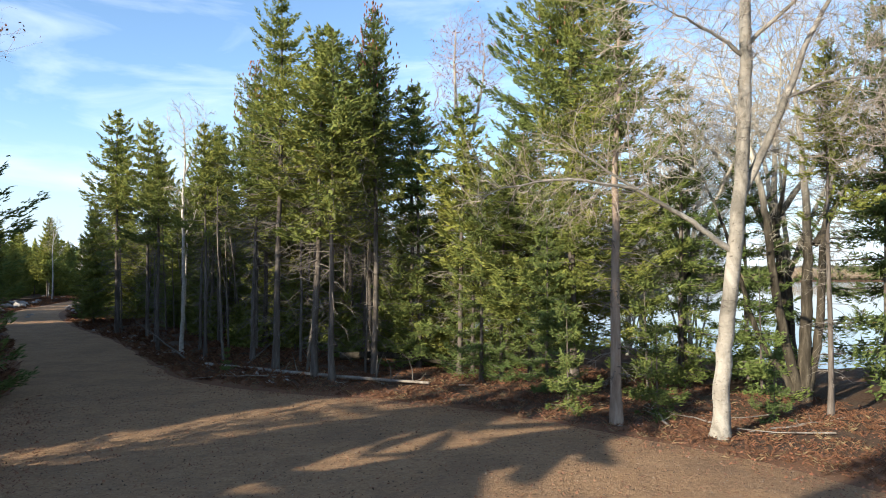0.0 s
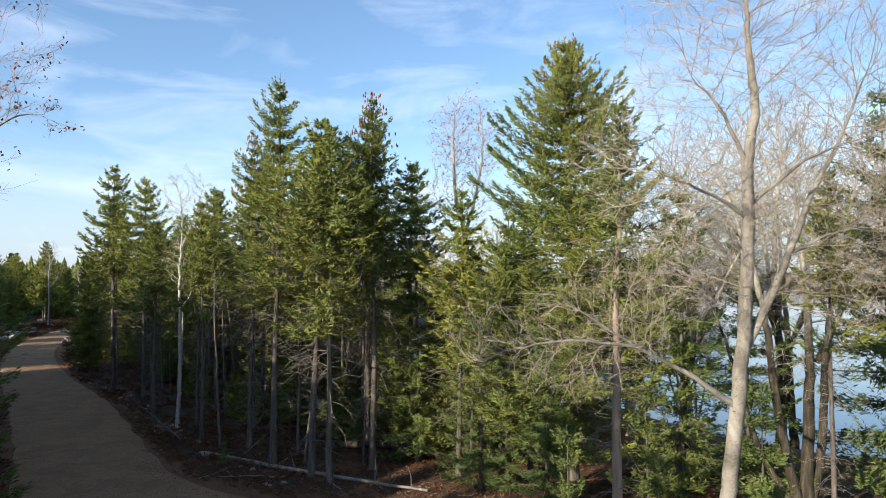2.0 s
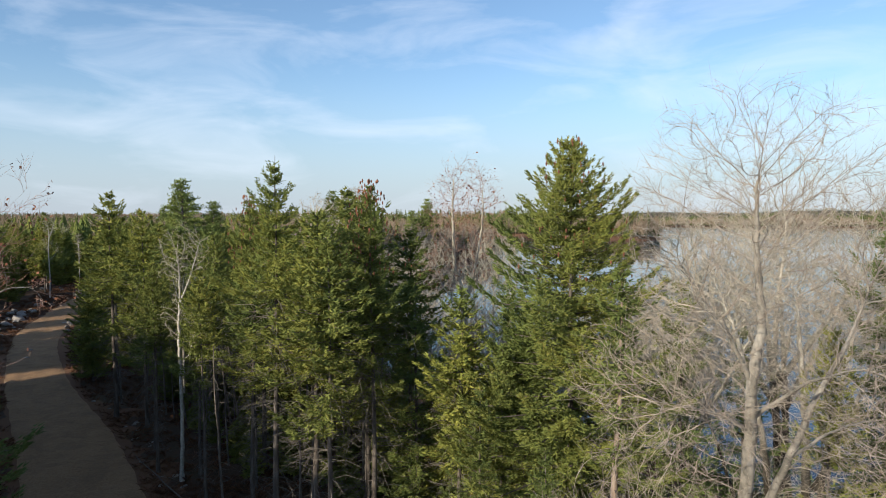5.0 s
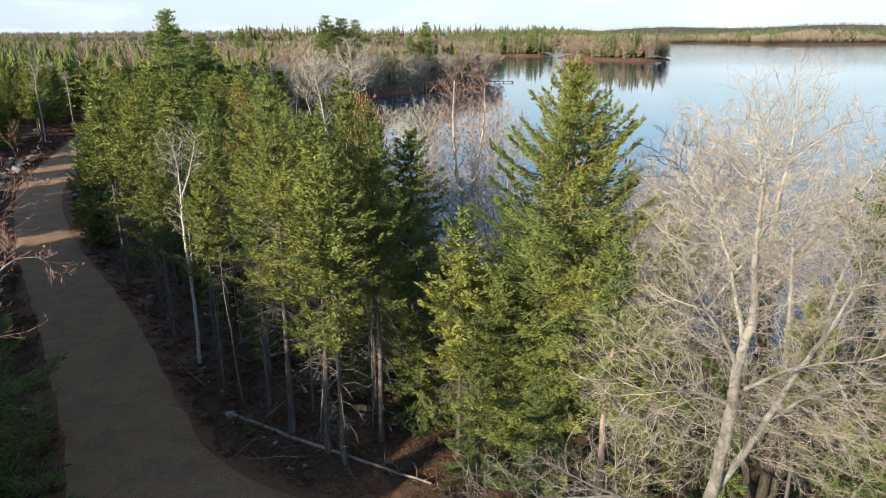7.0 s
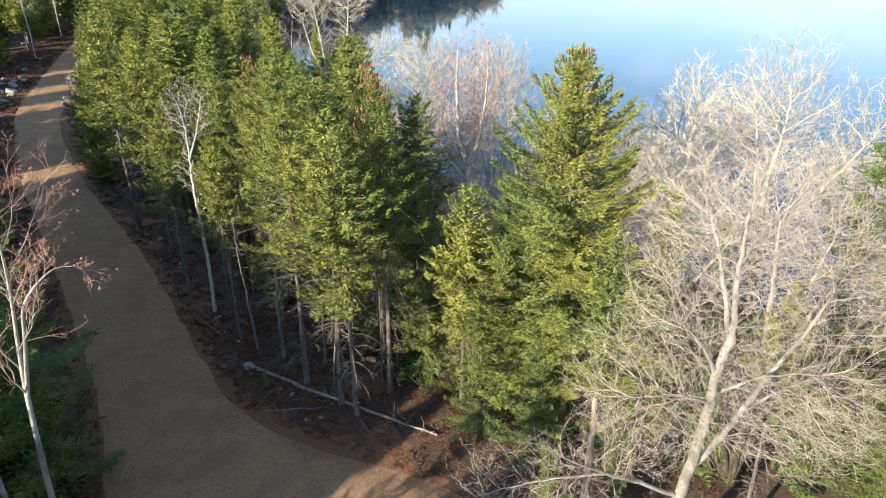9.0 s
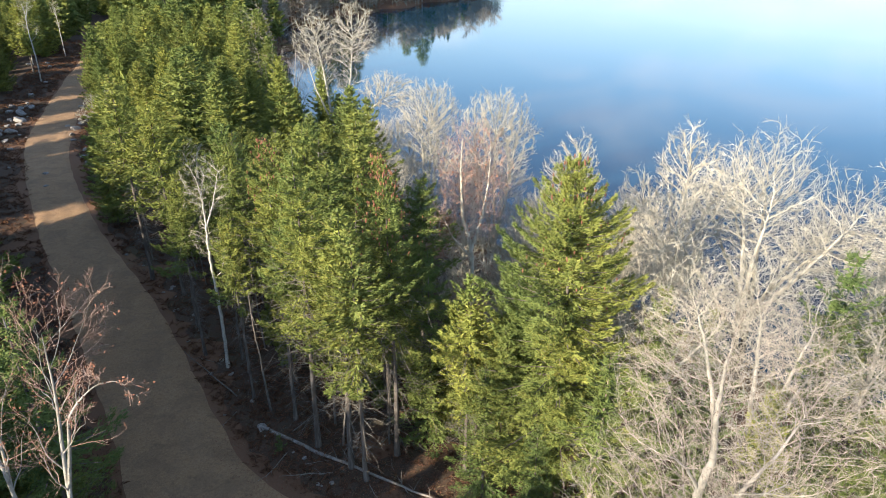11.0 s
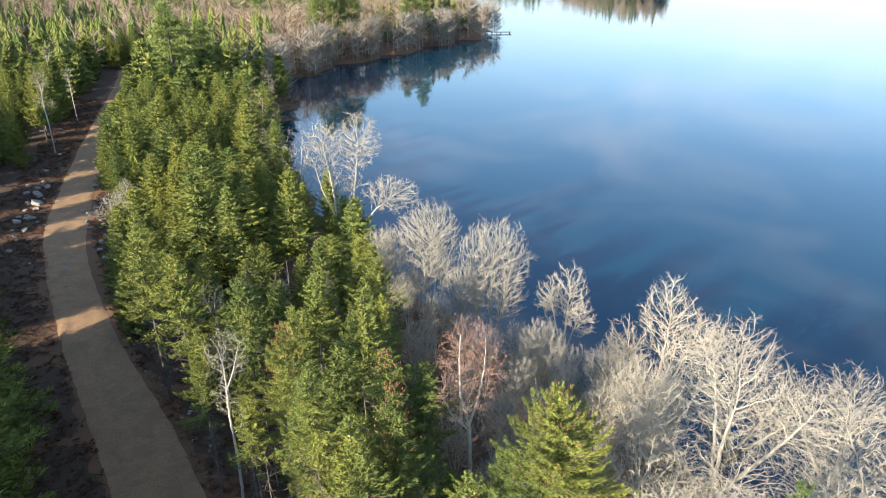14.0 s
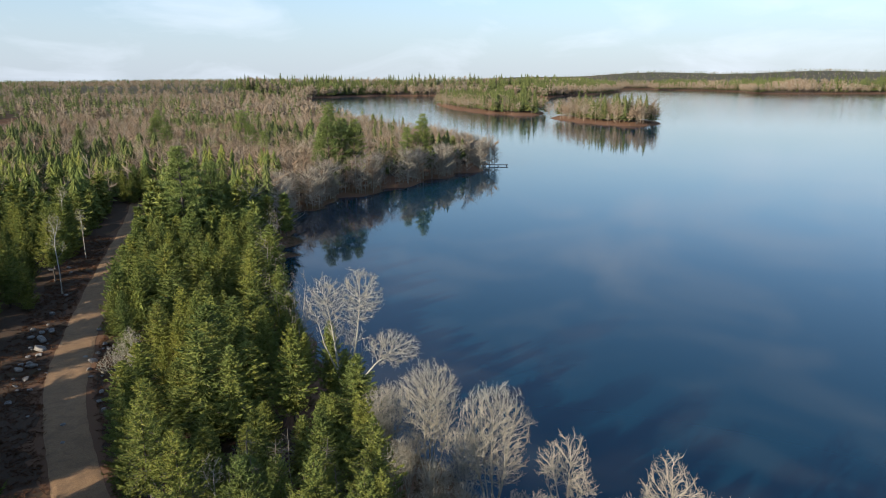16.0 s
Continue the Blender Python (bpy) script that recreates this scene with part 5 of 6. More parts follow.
def pine(H, seed):
    g = np.random.default_rng(seed)
    tree = top("pine_tree", PINE_LABEL, "tree", "white pines")
    tg = Geo()
    tg.tubes(np.array([[0, 0, -0.2], [0.1, 0, H * 0.5], [0, 0.1, H * 0.98]]), np.array([0.30, 0.2, 0.03]), 8)
    part("trunk", tg, BARK, tree, smooth=True)
    wood, crown = Geo(), Geo()
    for z in np.arange(0.22 * H, 0.99 * H, 1.0):
        u = 1 - z / H
        k = 6
        az = g.uniform(0, 6.28) + np.arange(k) * 6.283 / k + g.normal(0, 0.3, k)
        L = (0.6 + 6.0 * u ** 0.85) * g.uniform(0.5, 1.1, k) * (1 if u < 0.6 else 0.8)
        d = np.stack([np.cos(az), np.sin(az), g.uniform(0.05, 0.35, k) + 0.5 * (1 - u) ** 3], -1)
        b = np.stack([0 * az, 0 * az, z + g.uniform(-0.3, 0.3, k)], -1)
        e = b + d * L[:, None]
        wood.tubes(np.stack([b, (b + e) / 2 - np.array([0, 0, 0.08]), e], 1), np.stack([0.05 + 0 * L, 0.03 + 0 * L, 0.01 + 0 * L], -1), 3)
        n = np.maximum((L * 22).astype(int), 14)
        j = np.repeat(np.arange(k), n)
        f = g.uniform(0.3, 1.03, len(j)) ** 0.7
        c = b[j] * (1 - f)[:, None] + e[j] * f[:, None] + g.normal(0, 1, (len(j), 3)) * np.array([0.42, 0.42, 0.17])
        for _ in range(3):
            w = unit(d[j] * 0.6 + g.normal(0, 1, (len(j), 3)) * np.array([0.7, 0.7, 0.45]) + np.array([0, 0, 0.40]))
            s = unit(np.cross(w, g.normal(0, 1, w.shape))) * 0.07
            crown.add(np.stack([c - s, c + s, c + w * 0.5], 1).reshape(-1, 3), np.arange(len(j) * 3).reshape(-1, 3))
    part("crown", crown, PINE, tree)
    part("bough", wood, BARK, tree, kind="stuff")
    return tree


pine_a, pine_b = pine(17.5, 31), pine(18.5, 32)
stand(pine_a, -45.5, 122.0)
stand(pine_b, -30.5, 196.0)
for tree, x, y, k in ((pine_a, -27.0, 199.5, 1.05), (pine_b, -23.5, 201.5, 0.95), (pine_b, -4.5, 232.0, 0.95), (pine_a, -43.0, 131.0, 0.8), (pine_b, -47.5, 128.0, 0.8), (pine_a, -104, 260, 0.9),
                      (pine_b, -80, 290, 0.9), (pine_a, -66, 250, 0.8), (pine_b, -50, 330, 1.0), (pine_a, -130, 330, 0.9), (pine_b, 6, 252, 0.5), (pine_a, -9.5, 228, 0.8), (pine_b, -34, 204, 0.75), (pine_a, -58, 236, 0.7), (pine_b, -92, 240, 0.8), (pine_a, -118, 232, 0.75), (pine_b, -40, 262, 0.75)):
    copy_thing(tree, place(x, y, rng.uniform(0, 6.28), k))

# ---- far woods ----


def far_conifer(tiers, blades, wide=0.19, seed=5):
    """A conifer one metre tall of small drooping boughs."""
    g = np.random.default_rng(seed)
    V, F = [], []
    for k in range(tiers):
        z = 0.10 + 0.88 * k / tiers
        r = (wide * (1 - k / tiers) ** 0.85 + 0.012) * g.uniform(0.8, 1.15)
        for b in range(blades):
            a = 6.283 * (b + 0.5 * (k % 2)) / blades + g.normal(0, 0.3)
            rr, w = r * g.uniform(0.6, 1.3), 6.283 / blades * 0.5
            n = len(V)
            V += [(0, 0, z + 0.10), (rr * 0.7 * math.cos(a - w), rr * 0.7 * math.sin(a - w), z + 0.012), (1.2 * rr * math.cos(a), 1.2 * rr * math.sin(a), z - 0.03 * g.random()),
                  (rr * 0.7 * math.cos(a + w), rr * 0.7 * math.sin(a + w), z + 0.012)]
            F += [(n, n + 1, n + 2), (n, n + 2, n + 3)]
    return np.array(V), np.array(F)


def far_bare(twigs, thick=0.008, seed=6, slim=1.0, low=0.28):
    """A leafless tree one metre tall: stem, upswept limbs and twigs."""
    g = np.random.default_rng(seed)
    geo = Geo()
    geo.tubes(np.array([[0, 0, 0], [0.01, 0.01, 0.5], [0.0, 0.02, 0.95]]), np.array([0.010, 0.007, 0.002]), 3)
    k = max(twigs // 6, 5)
    z = g.uniform(low, 0.80, k)
    az = g.uniform(0, 6.28, k)
    d = unit(np.stack([np.cos(az), np.sin(az), g.uniform(0.25, 1.0, k)], -1))
    ln = 0.36 * slim * (1.15 - z * 0.8) * g.uniform(0.7, 1.2, k)
    b = np.stack([0 * z, 0 * z, z], -1)
    e = b + d * ln[:, None]
    w = unit(np.cross(d, g.normal(0, 1, d.shape))) * thick * 0.9
    mid = (b + e) / 2 + g.normal(0, 0.014, b.shape)
    q = np.arange(k)[:, None] * 4
    geo.add(np.stack([b - w, b + w, mid + w * 0.7, e], 1).reshape(-1, 3), np.concatenate([q + [0, 1, 2], q + [0, 2, 3]]))
    j = g.integers(0, k, twigs)
    f = g.uniform(0.25, 1.0, twigs)
    b2 = b[j] + (e[j] - b[j]) * f[:, None]
    d2 = unit(d[j] + g.normal(0, 0.6, (twigs, 3)) + np.array([0, 0, 0.15]))
    s2 = unit(np.cross(d2, g.normal(0, 1, d2.shape))) * thick * 0.55
    geo.add(np.stack([b2 - s2, b2 + s2, b2 + d2 * (0.16 * g.uniform(0.6, 1.4, twigs))[:, None]], 1).reshape(-1, 3), np.arange(twigs * 3).reshape(-1, 3))
    return np.concatenate(geo.v), np.concatenate(geo.f)


def far_round(n, seed=3):
    """A round leafless or broad crown one metre tall, made of loose sprays."""
    g = np.random.default_rng(seed)
    d = unit(g.normal(0, 1, (n, 3)))
    c = np.array([0, 0, 0.60]) + d * np.array([0.22, 0.22, 0.30]) * g.uniform(0.5, 1.0, n)[:, None]
    w = unit(d + np.array([0, 0, 0.5]) + g.normal(0, 0.4, (n, 3)))
    s = unit(np.cross(w, g.normal(0, 1, w.shape))) * 0.036
    V = np.stack([c - s - w * 0.05, c + s - w * 0.05, c + w * 0.17], 1).reshape(-1, 3)
    stem = np.array([[-0.012, 0, 0], [0.012, 0, 0], [0, 0.01, 0.6]])
    return np.concatenate([V, stem]), np.arange(n * 3 + 3).reshape(-1, 3)


def scatter(name, template, pts, hs, mat, label, category):
    """Many far trees joined into one mesh."""
    V, F = template
    a = rng.uniform(0, 6.283, len(pts))
    c, s = np.cos(a)[:, None], np.sin(a)[:, None]
    w = (hs * rng.uniform(0.85, 1.2, len(pts)))[:, None]
    X = (V[None, :, 0] * c - V[None, :, 1] * s) * w + pts[:, :1]
    Y = (V[None, :, 0] * s + V[None, :, 1] * c) * w + pts[:, 1:2]
    Z = V[None, :, 2] * hs[:, None] + height(pts[:, 0], pts[:, 1])[:, None] - 0.2
    n = len(V)
    faces = (F[None] + (np.arange(len(pts)) * n)[:, None, None]).reshape(-1, 3)
    ob = new(name, mesh_tris(name, np.stack([X, Y, Z], -1).reshape(-1, 3), faces, mat))
    return tagged(ob, label, category, kind="stuff")


def woods(n, x0, x1, y0, y1, test):
    p = rng.uniform((x0, y0), (x1, y1), (n, 2))
    s = shore(p[:, 0], p[:, 1])
    ok = (s > 0.7) & (np.abs(p[:, 0]) < 0.70 * p[:, 1] + 40) & test(p[:, 0], p[:, 1], s)
    return p[ok], s[ok]


def raw(tree, name, tall):
    """The mesh of a tree's part, one metre tall."""
    me = next(o for o in tree.children if o.name.startswith(name)).data
    v, f = np.empty(len(me.vertices) * 3), np.empty(len(me.polygons) * 3, int)
    me.vertices.foreach_get("co", v)
    me.loops.foreach_get("vertex_index", f)
    return v.reshape(-1, 3) / tall, f.reshape(-1, 3)


JOINED = np.array(joined)
# trees out of view, there for the shadows they cast
hidden = (JOINED[:, 1] < 8) | (JOINED[:, 0] < -0.63 * JOINED[:, 1] - 9)
plain = []
for k, (tall, c0, wide) in enumerate(((8.5, 0.10, 2.0), (9.0, 0.25, 1.85), (7.0, 0.05, 1.8))):
    pattern = conifer("pattern", tall, c0, wide, 60 + k, "", fine=0.04, power=1.0, dead=False)
    plain.append((raw(pattern, "crown", tall), raw(pattern, "trunk", tall)))
    for ob in (*pattern.children, pattern):
        bpy.data.objects.remove(ob)
which = np.where(hidden, 3, np.arange(len(JOINED)) % 3)
plain.append((far_conifer(16, 8), None))
for k, (crown_shape, trunk_shape) in enumerate(plain):
    q = JOINED[which == k]
    scatter("wood_of_spruces", crown_shape, q[:, :2], q[:, 2], NEEDLES, "dense green spruce wood beside the track and lake, part of it unseen shade casters", "spruce wood")
    if k == 1:
        scatter("wood_trunks", trunk_shape, q[:, :2], q[:, 2], BARK, "grey trunks of the spruce wood", "spruce trunks")


rng = np.random.default_rng(19)
BARE_FAR = [far_bare(90, 0.0050, 6), far_bare(80, 0.0055, 7, 0.75), far_bare(100, 0.0045, 8, 1.15)]
off_road = lambda x, y, s: road_dist(x, y) > 4
p, s = woods(9000, -230, 60, 140, 420, off_road)
mixed = 0.66 + 0.44 * np.sin(p[:, 0] / 19 + 1.3) * np.sin(p[:, 1] / 27 + 0.4) + rng.normal(0, 0.26, len(p))
near_wood = (p[:, 1] < 195) & (p[:, 0] < -42)
green = (mixed > 0.90) & (s > 6) | (near_wood & (rng.random(len(p)) < 0.62))
hs = rng.uniform(4.5, 13, len(p))
near_green = green & near_wood
for k in range(3):
    q = near_green & (np.arange(len(p)) % 3 == k)
    scatter("wood_of_spruces", far_conifer(26, 9, 0.2, 20 + k), p[q], hs[q] * 0.85 + 1, NEEDLES, "mixed green spruce wood where the track bends", "spruce wood")
q = green & ~near_green
scatter("far_conifers", far_conifer(17, 8, 0.25), p[q], hs[q], FAR_CONIFER, "distant dark green spruces on the point", "conifers")
bare = np.where(~green)[0][:3300]
for k in range(3):
    q = bare[k::3]
    scatter("far_bare_trees", BARE_FAR[k], p[q], rng.uniform(7.0, 13.0, len(q)), (TWIG_FAR, TWIG_TAN, TWIG_FAR)[k], "distant leafless grey-brown trees on the point", "bare trees")
# bare trees that line the water's edge
p, s = woods(26000, -60, 40, 138, 330, lambda x, y, s: s < 5.5)
p = p[:420]
scatter("edge_bare_trees", far_bare(170, 0.0050, 9, 0.95, 0.10), p, rng.uniform(4.0, 11.5, len(p)), TWIG_EDGE, "pale bare trees crowding the water's edge", "bare trees")
p, s = woods(16000, -1050, 1050, 420, 1500, lambda x, y, s: rng.random(len(x)) < np.clip(1.25 - y / 1900, 0.2, 1))
mixed = 0.5 + 0.5 * np.sin(p[:, 0] / 71) * np.sin(p[:, 1] / 97 + 1) + rng.normal(0, 0.3, len(p))
green = mixed > 0.66
scatter("distant_conifers", far_conifer(7, 6), p[green], rng.uniform(8, 17, green.sum()), FAR_CONIFER, "dark conifers on far shores", "conifers")
scatter("distant_bare_trees", far_round(40), p[~green], rng.uniform(8, 14, (~green).sum()), TWIG_FAR, "bare grey-brown hardwoods on far shores", "bare trees")
for poly, n, hi, share in ((ISLAND_A, 620, 22, 0.55), (ISLAND_B, 420, 21, 0.16)):
    q = np.array(poly)
    p = rng.uniform(q.min(0), q.max(0), (n * 3, 2))
    p = p[shore(p[:, 0], p[:, 1]) > 3][:n]
    inner = shore(p[:, 0], p[:, 1]) > 9
    green = inner & (rng.random(len(p)) < share * 1.4)
    scatter("island_conifers", far_conifer(10, 7), p[green], rng.uniform(0.5 * hi, hi, green.sum()), FAR_CONIFER, "dark conifers on a small island", "conifers")
    scatter("island_bare_trees", far_bare(70, 0.009, 11), p[~green], rng.uniform(0.35, 0.85, (~green).sum()) * hi, TWIG_FAR, "pale bare trees on a small island", "bare trees")
# dense woods along the far shores, then the country behind
p, s = woods(60000, -700, 1500, 1250, 2650, lambda x, y, s: s < 130)
p, s = p[:5200], s[:5200]
mixed = 0.5 + 0.5 * np.sin(p[:, 0] / 57 + 2) * np.sin(p[:, 1] / 83) + rng.normal(0, 0.3, len(p))
green = (mixed > 0.50) & (s > 14)
scatter("far_shore_conifers", far_conifer(9, 6, 0.21), p[green], rng.uniform(14, 30, green.sum()), FAR_CONIFER, "dark conifers along the far shores", "conifers")
scatter("far_shore_bare_trees", far_round(34, 4), p[~green], rng.uniform(12, 24, (~green).sum()), TWIG_FAR, "pale bare trees along the far shores", "bare trees")
p, s = woods(16000, -3200, 3200, 1450, 4300, lambda x, y, s: rng.random(len(x)) < 0.7)
green = rng.random(len(p)) < 0.5
scatter("horizon_conifers", far_conifer(5, 5, 0.28), p[green], rng.uniform(9, 16, green.sum()), FAR_CONIFER, "dark woods along the horizon", "woods")
scatter("horizon_bare_trees", far_round(18, 6), p[~green], rng.uniform(8, 13, (~green).sum()), TWIG_FAR, "grey-brown woods along the horizon", "woods")

# ---- fallen log ----
log = top("fallen_log", "grey weathered fallen trunk lying at the wood's edge", "log", at=place(-4.0, 20.4))
lg = Geo()
line = resample3([(-3.6, 2.1, 0.18), (-1.2, 0.65, 0.2), (1.1, -0.65, 0.2), (3.65, -2.1, 0.24)], 5)
line[:, 2] -= 0.07
line[:, :2] += rng.normal(0, 0.03, (len(line), 2))
lg.tubes(line, np.linspace(0.085, 0.035, len(line)) * rng.uniform(0.88, 1.1, len(line)), 9)
part("trunk", lg, LOG_BARK, log, smooth=True)
for k in range(9):
    b = line[len(line) - 2 - k // 2 if k < 6 else k]
    e = b + np.array([rng.normal(0, 0.3), rng.normal(0, 0.3), rng.uniform(0.3, 0.8)])
    sn = Geo()
    sn.tubes(np.stack([b, (b + e) / 2 + rng.normal(0, 0.04, 3), e]), np.array([0.02, 0.012, 0.004]), 4)
    part("snag", sn, DEADWOOD, log)

dark_log = top("fallen_log", "dark mossy fallen trunk among the spruces", "log", at=place(-1.6, 21.9))
lg = Geo()
line = resample3([(-1.7, 0.55, 0.42), (-0.5, 0.2, 0.5), (0.8, -0.2, 0.45), (2.0, -0.6, 0.28)], 5)
lg.tubes(line, np.linspace(0.13, 0.07, len(line)), 9)
part("trunk", lg, MAPLE_BARK, dark_log, smooth=True)
for k in range(5):
    b0 = line[3 + 3 * k]
    e = b0 + np.array([rng.normal(0, 0.2), rng.normal(0, 0.2), rng.uniform(-0.4, 0.5)])
    sn = Geo()
    sn.tubes(np.stack([b0, (b0 + e) / 2, e]), np.array([0.025, 0.016, 0.006]), 4)
    part("snag", sn, MAPLE_BARK, dark_log)
copy_thing(pole, Matrix.LocRotScale((-6.4, 22.2, 0.05), Euler((0.15, 0.85, 0.2)), (0.5, 0.5, 0.42)))
copy_thing(pole, Matrix.LocRotScale((-9.2, 24.6, 0.1), Euler((0.0, 1.15, 2.6)), (0.6, 0.6, 0.5)))

# ---- fallen branches at the clearing's edge ----


def fallen_branch(seed):
    g = np.random.default_rng(seed)
    br = top("fallen_branch", "broken grey branch lying on the leaf litter", "branch", "fallen branches")
    c = np.cumsum(np.concatenate([[[0, 0, 0.05]], np.array([[0.34, 0, 0.0]] * 5) + g.normal(0, 0.05, (5, 3)) * np.array([1, 1, 0.35])]), 0)
    bg = Geo()
    bg.tubes(c, np.linspace(0.022, 0.007, 6), 6)
    part("stem", bg, LOG_BARK, br, smooth=True)
    for k in range(4):
        b0 = c[1 + k]
        tg = Geo()
        e = b0 + np.array([0.22, g.choice([-1, 1]) * 0.25, g.uniform(0.0, 0.15)])
        tg.tubes(np.stack([b0, (b0 + e) / 2 + g.normal(0, 0.02, 3), e]), np.array([0.009, 0.006, 0.003]), 4)
        part("twig", tg, LOG_BARK, br)
    return br


sticks = [fallen_branch(80), fallen_branch(81)]
stand(sticks[0], 6.2, 13.2, 0.4, 1.0, 1.0, 0.0)
stand(sticks[1], 7.1, 12.6, 2.9, 0.9, 1.0, 0.0)
for x, y in ((5.6, 13.9), (7.8, 11.8), (4.4, 13.6), (8.4, 13.0), (-5.6, 20.4), (-6.3, 21.0), (-4.4, 19.9), (-3.0, 19.3), (-8.9, 23.6), (0.4, 17.8), (-1.6, 18.9), (2.3, 15.6), (9.2, 11.2), (-11.6, 27.6), (6.9, 14.6)):
    copy_thing(sticks[rng.integers(0, 2)], Matrix.LocRotScale((x, y, float(height(x, y)) + 0.01), Euler((0, 0, rng.uniform(0, 6.28))), [rng.uniform(0.6, 1.2)] * 3))

# ---- boulders along the track ----


def boulder_mesh(seed):
    bm = bmesh.new()
    bmesh.ops.create_icosphere(bm, subdivisions=3, radius=0.5)
    g = np.random.default_rng(seed)
    for _ in range(9):
        nrm = Vector(unit(g.normal(0, 1, 3)))
        cut = g.uniform(0.28, 0.42)
        for v in bm.verts:
            over = v.co.dot(nrm) - cut
            if over > 0:
                v.co -= nrm * over * 0.92
    for v in bm.verts:
        v.co += v.co.normalized() * 0.03 * noise.noise(v.co * 5 + Vector((seed, 0, 0)))
        v.co.z *= 0.75
    me = bpy.data.meshes.new("boulder")
    bm.to_mesh(me)
    bm.free()
    me.materials.append(STONE)
    return me


shapes = [boulder_mesh(k) for k in range(5)]
rng_stone = np.random.default_rng(23)
VERGE_STONES = []
for y in rng_stone.uniform(56, 82, 34):
    left_edge, right_edge = np.interp(y, [45.8, 64, 92], [-29.0, -39.2, -49.4]), np.interp(y, [46.2, 64, 92], [-25.2, -35.0, -45.4])
    VERGE_STONES.append((left_edge - rng_stone.uniform(0.7, 4.0), y, rng_stone.uniform(0.35, 1.15)) if rng_stone.random() < 0.6 else (right_edge + rng_stone.uniform(0.6, 2.2), y, rng_stone.uniform(0.3, 0.8)))
for y in rng_stone.uniform(19, 40, 26):
    right_edge = np.interp(y, [18, 23.2, 32.8, 46.2], [-4.2, -9.7, -15.6, -25.2])
    VERGE_STONES.append((right_edge + rng_stone.uniform(0.4, 1.8), y, rng_stone.uniform(0.1, 0.3)))
for x, y, k in ((-44.3, 72.3, 1.5), (-43.4, 70.6, 1.0), (-45.6, 75.2, 1.2), (-42.4, 67.4, 1.3), (-41.2, 64.2, 0.9), (-46.8, 77.4, 0.9), (-39.6, 62.0, 0.7), (-36.8, 68.9, 1.1), (-37.4, 71.2, 0.8), (-38.2, 70.2, 0.7),
                (-36.2, 66.8, 0.8), (-35.2, 65.0, 0.6), (-26.0, 52.4, 0.5), (-24.8, 49.6, 0.4), (-40.6, 78.6, 0.9), (-49.2, 84, 1.0), (-51.6, 92, 0.9), (-42.6, 84, 0.6), (-32.8, 55, 0.7), (-31.2, 52, 0.6),
                (-7.6, 22.6, 0.45), (-8.4, 24.2, 0.3), (-13.2, 31.6, 0.35), (-60.6, 105.4, 1.1), (-58.8, 107, 0.8), (-57, 104, 0.7), (-10.6, 27.4, 0.3), (-47.5, 80, 0.6), (-40.2, 66, 0.5), *VERGE_STONES):
    k = 0.8 * k
    rock = new("boulder", shapes[rng.integers(0, 5)])
    rock.matrix_basis = Matrix.LocRotScale((x, y, float(height(x, y)) + 0.14 * k), Euler((rng.normal(0, 0.2), rng.normal(0, 0.2), rng.uniform(0, 6.28))), (k * rng.uniform(0.9, 1.4), k, k * rng.uniform(0.7, 1.0)))
    tagged(rock, "grey granite boulder on the verge of the track", "boulder", "boulders along the track")

# ---- rust-coloured larches on the point ----
larch = conifer("larch_tree", 9.5, 0.12, 1.9, 27, "rust-orange larch among grey bare trees", fine=0.25, power=0.9, dead=False, needles=RUST_LEAF, group="larches on the point")
stand(larch, -52.5, 212.0)
for x, y, k in ((-57.0, 218.0, 0.8), (-76.0, 150.0, 0.75), (-30.0, 222.0, 0.7)):
    copy_thing(larch, place(x, y, rng.uniform(0, 6.28), k))

# ---- house on the far shore ----
house = top("house", "small white house on the wooded far shore", "house", at=pose(38, 1500, float(height(38, 1500)) + 2.0))
hg = Geo()
hg.add([(-8, -4, 0), (8, -4, 0), (8, 4, 0), (-8, 4, 0), (-8, -4, 6), (8, -4, 6), (8, 4, 6), (-8, 4, 6)], [(0, 1, 5), (0, 5, 4), (1, 2, 6), (1, 6, 5), (2, 3, 7), (2, 7, 6), (3, 0, 4), (3, 4, 7)])
wall_paint = Mat("white_clapboard", 0.7)
part("wall", hg, wall_paint.color(wall_paint.ramp(wall_paint.noise(2.0), [(0.3, (0.66, 0.66, 0.65)), (0.7, (0.8, 0.8, 0.79))])), house)
rg = Geo()
rg.add([(-8.6, -4.8, 5.7), (8.6, -4.8, 5.7), (8.6, 0, 9.5), (-8.6, 0, 9.5), (8.6, 4.8, 5.7), (-8.6, 4.8, 5.7)], [(0, 1, 2), (0, 2, 3), (3, 2, 4), (3, 4, 5), (0, 3, 5), (1, 4, 2)])
part("roof", rg, PLANK, house)

# ---- dock ----
dock = top("dock", "low grey wooden dock reaching from the point into the lake", "dock", at=pose(19.5, 258, WATER_Z))
for k in range(12):
    bm = Geo()
    x0 = 0.62 * k
    box = np.array([(x0, -0.9, 0.42), (x0 + 0.56, -0.9, 0.42), (x0 + 0.56, 0.9, 0.42), (x0, 0.9, 0.42), (x0, -0.9, 0.55), (x0 + 0.56, -0.9, 0.55), (x0 + 0.56, 0.9, 0.55), (x0, 0.9, 0.55)])
    bm.add(box, [(0, 2, 1), (0, 3, 2), (4, 5, 6), (4, 6, 7), (0, 1, 5), (0, 5, 4), (1, 2, 6), (1, 6, 5), (2, 3, 7), (2, 7, 6), (3, 0, 4), (3, 4, 7)])
    part("plank", bm, PLANK, dock)
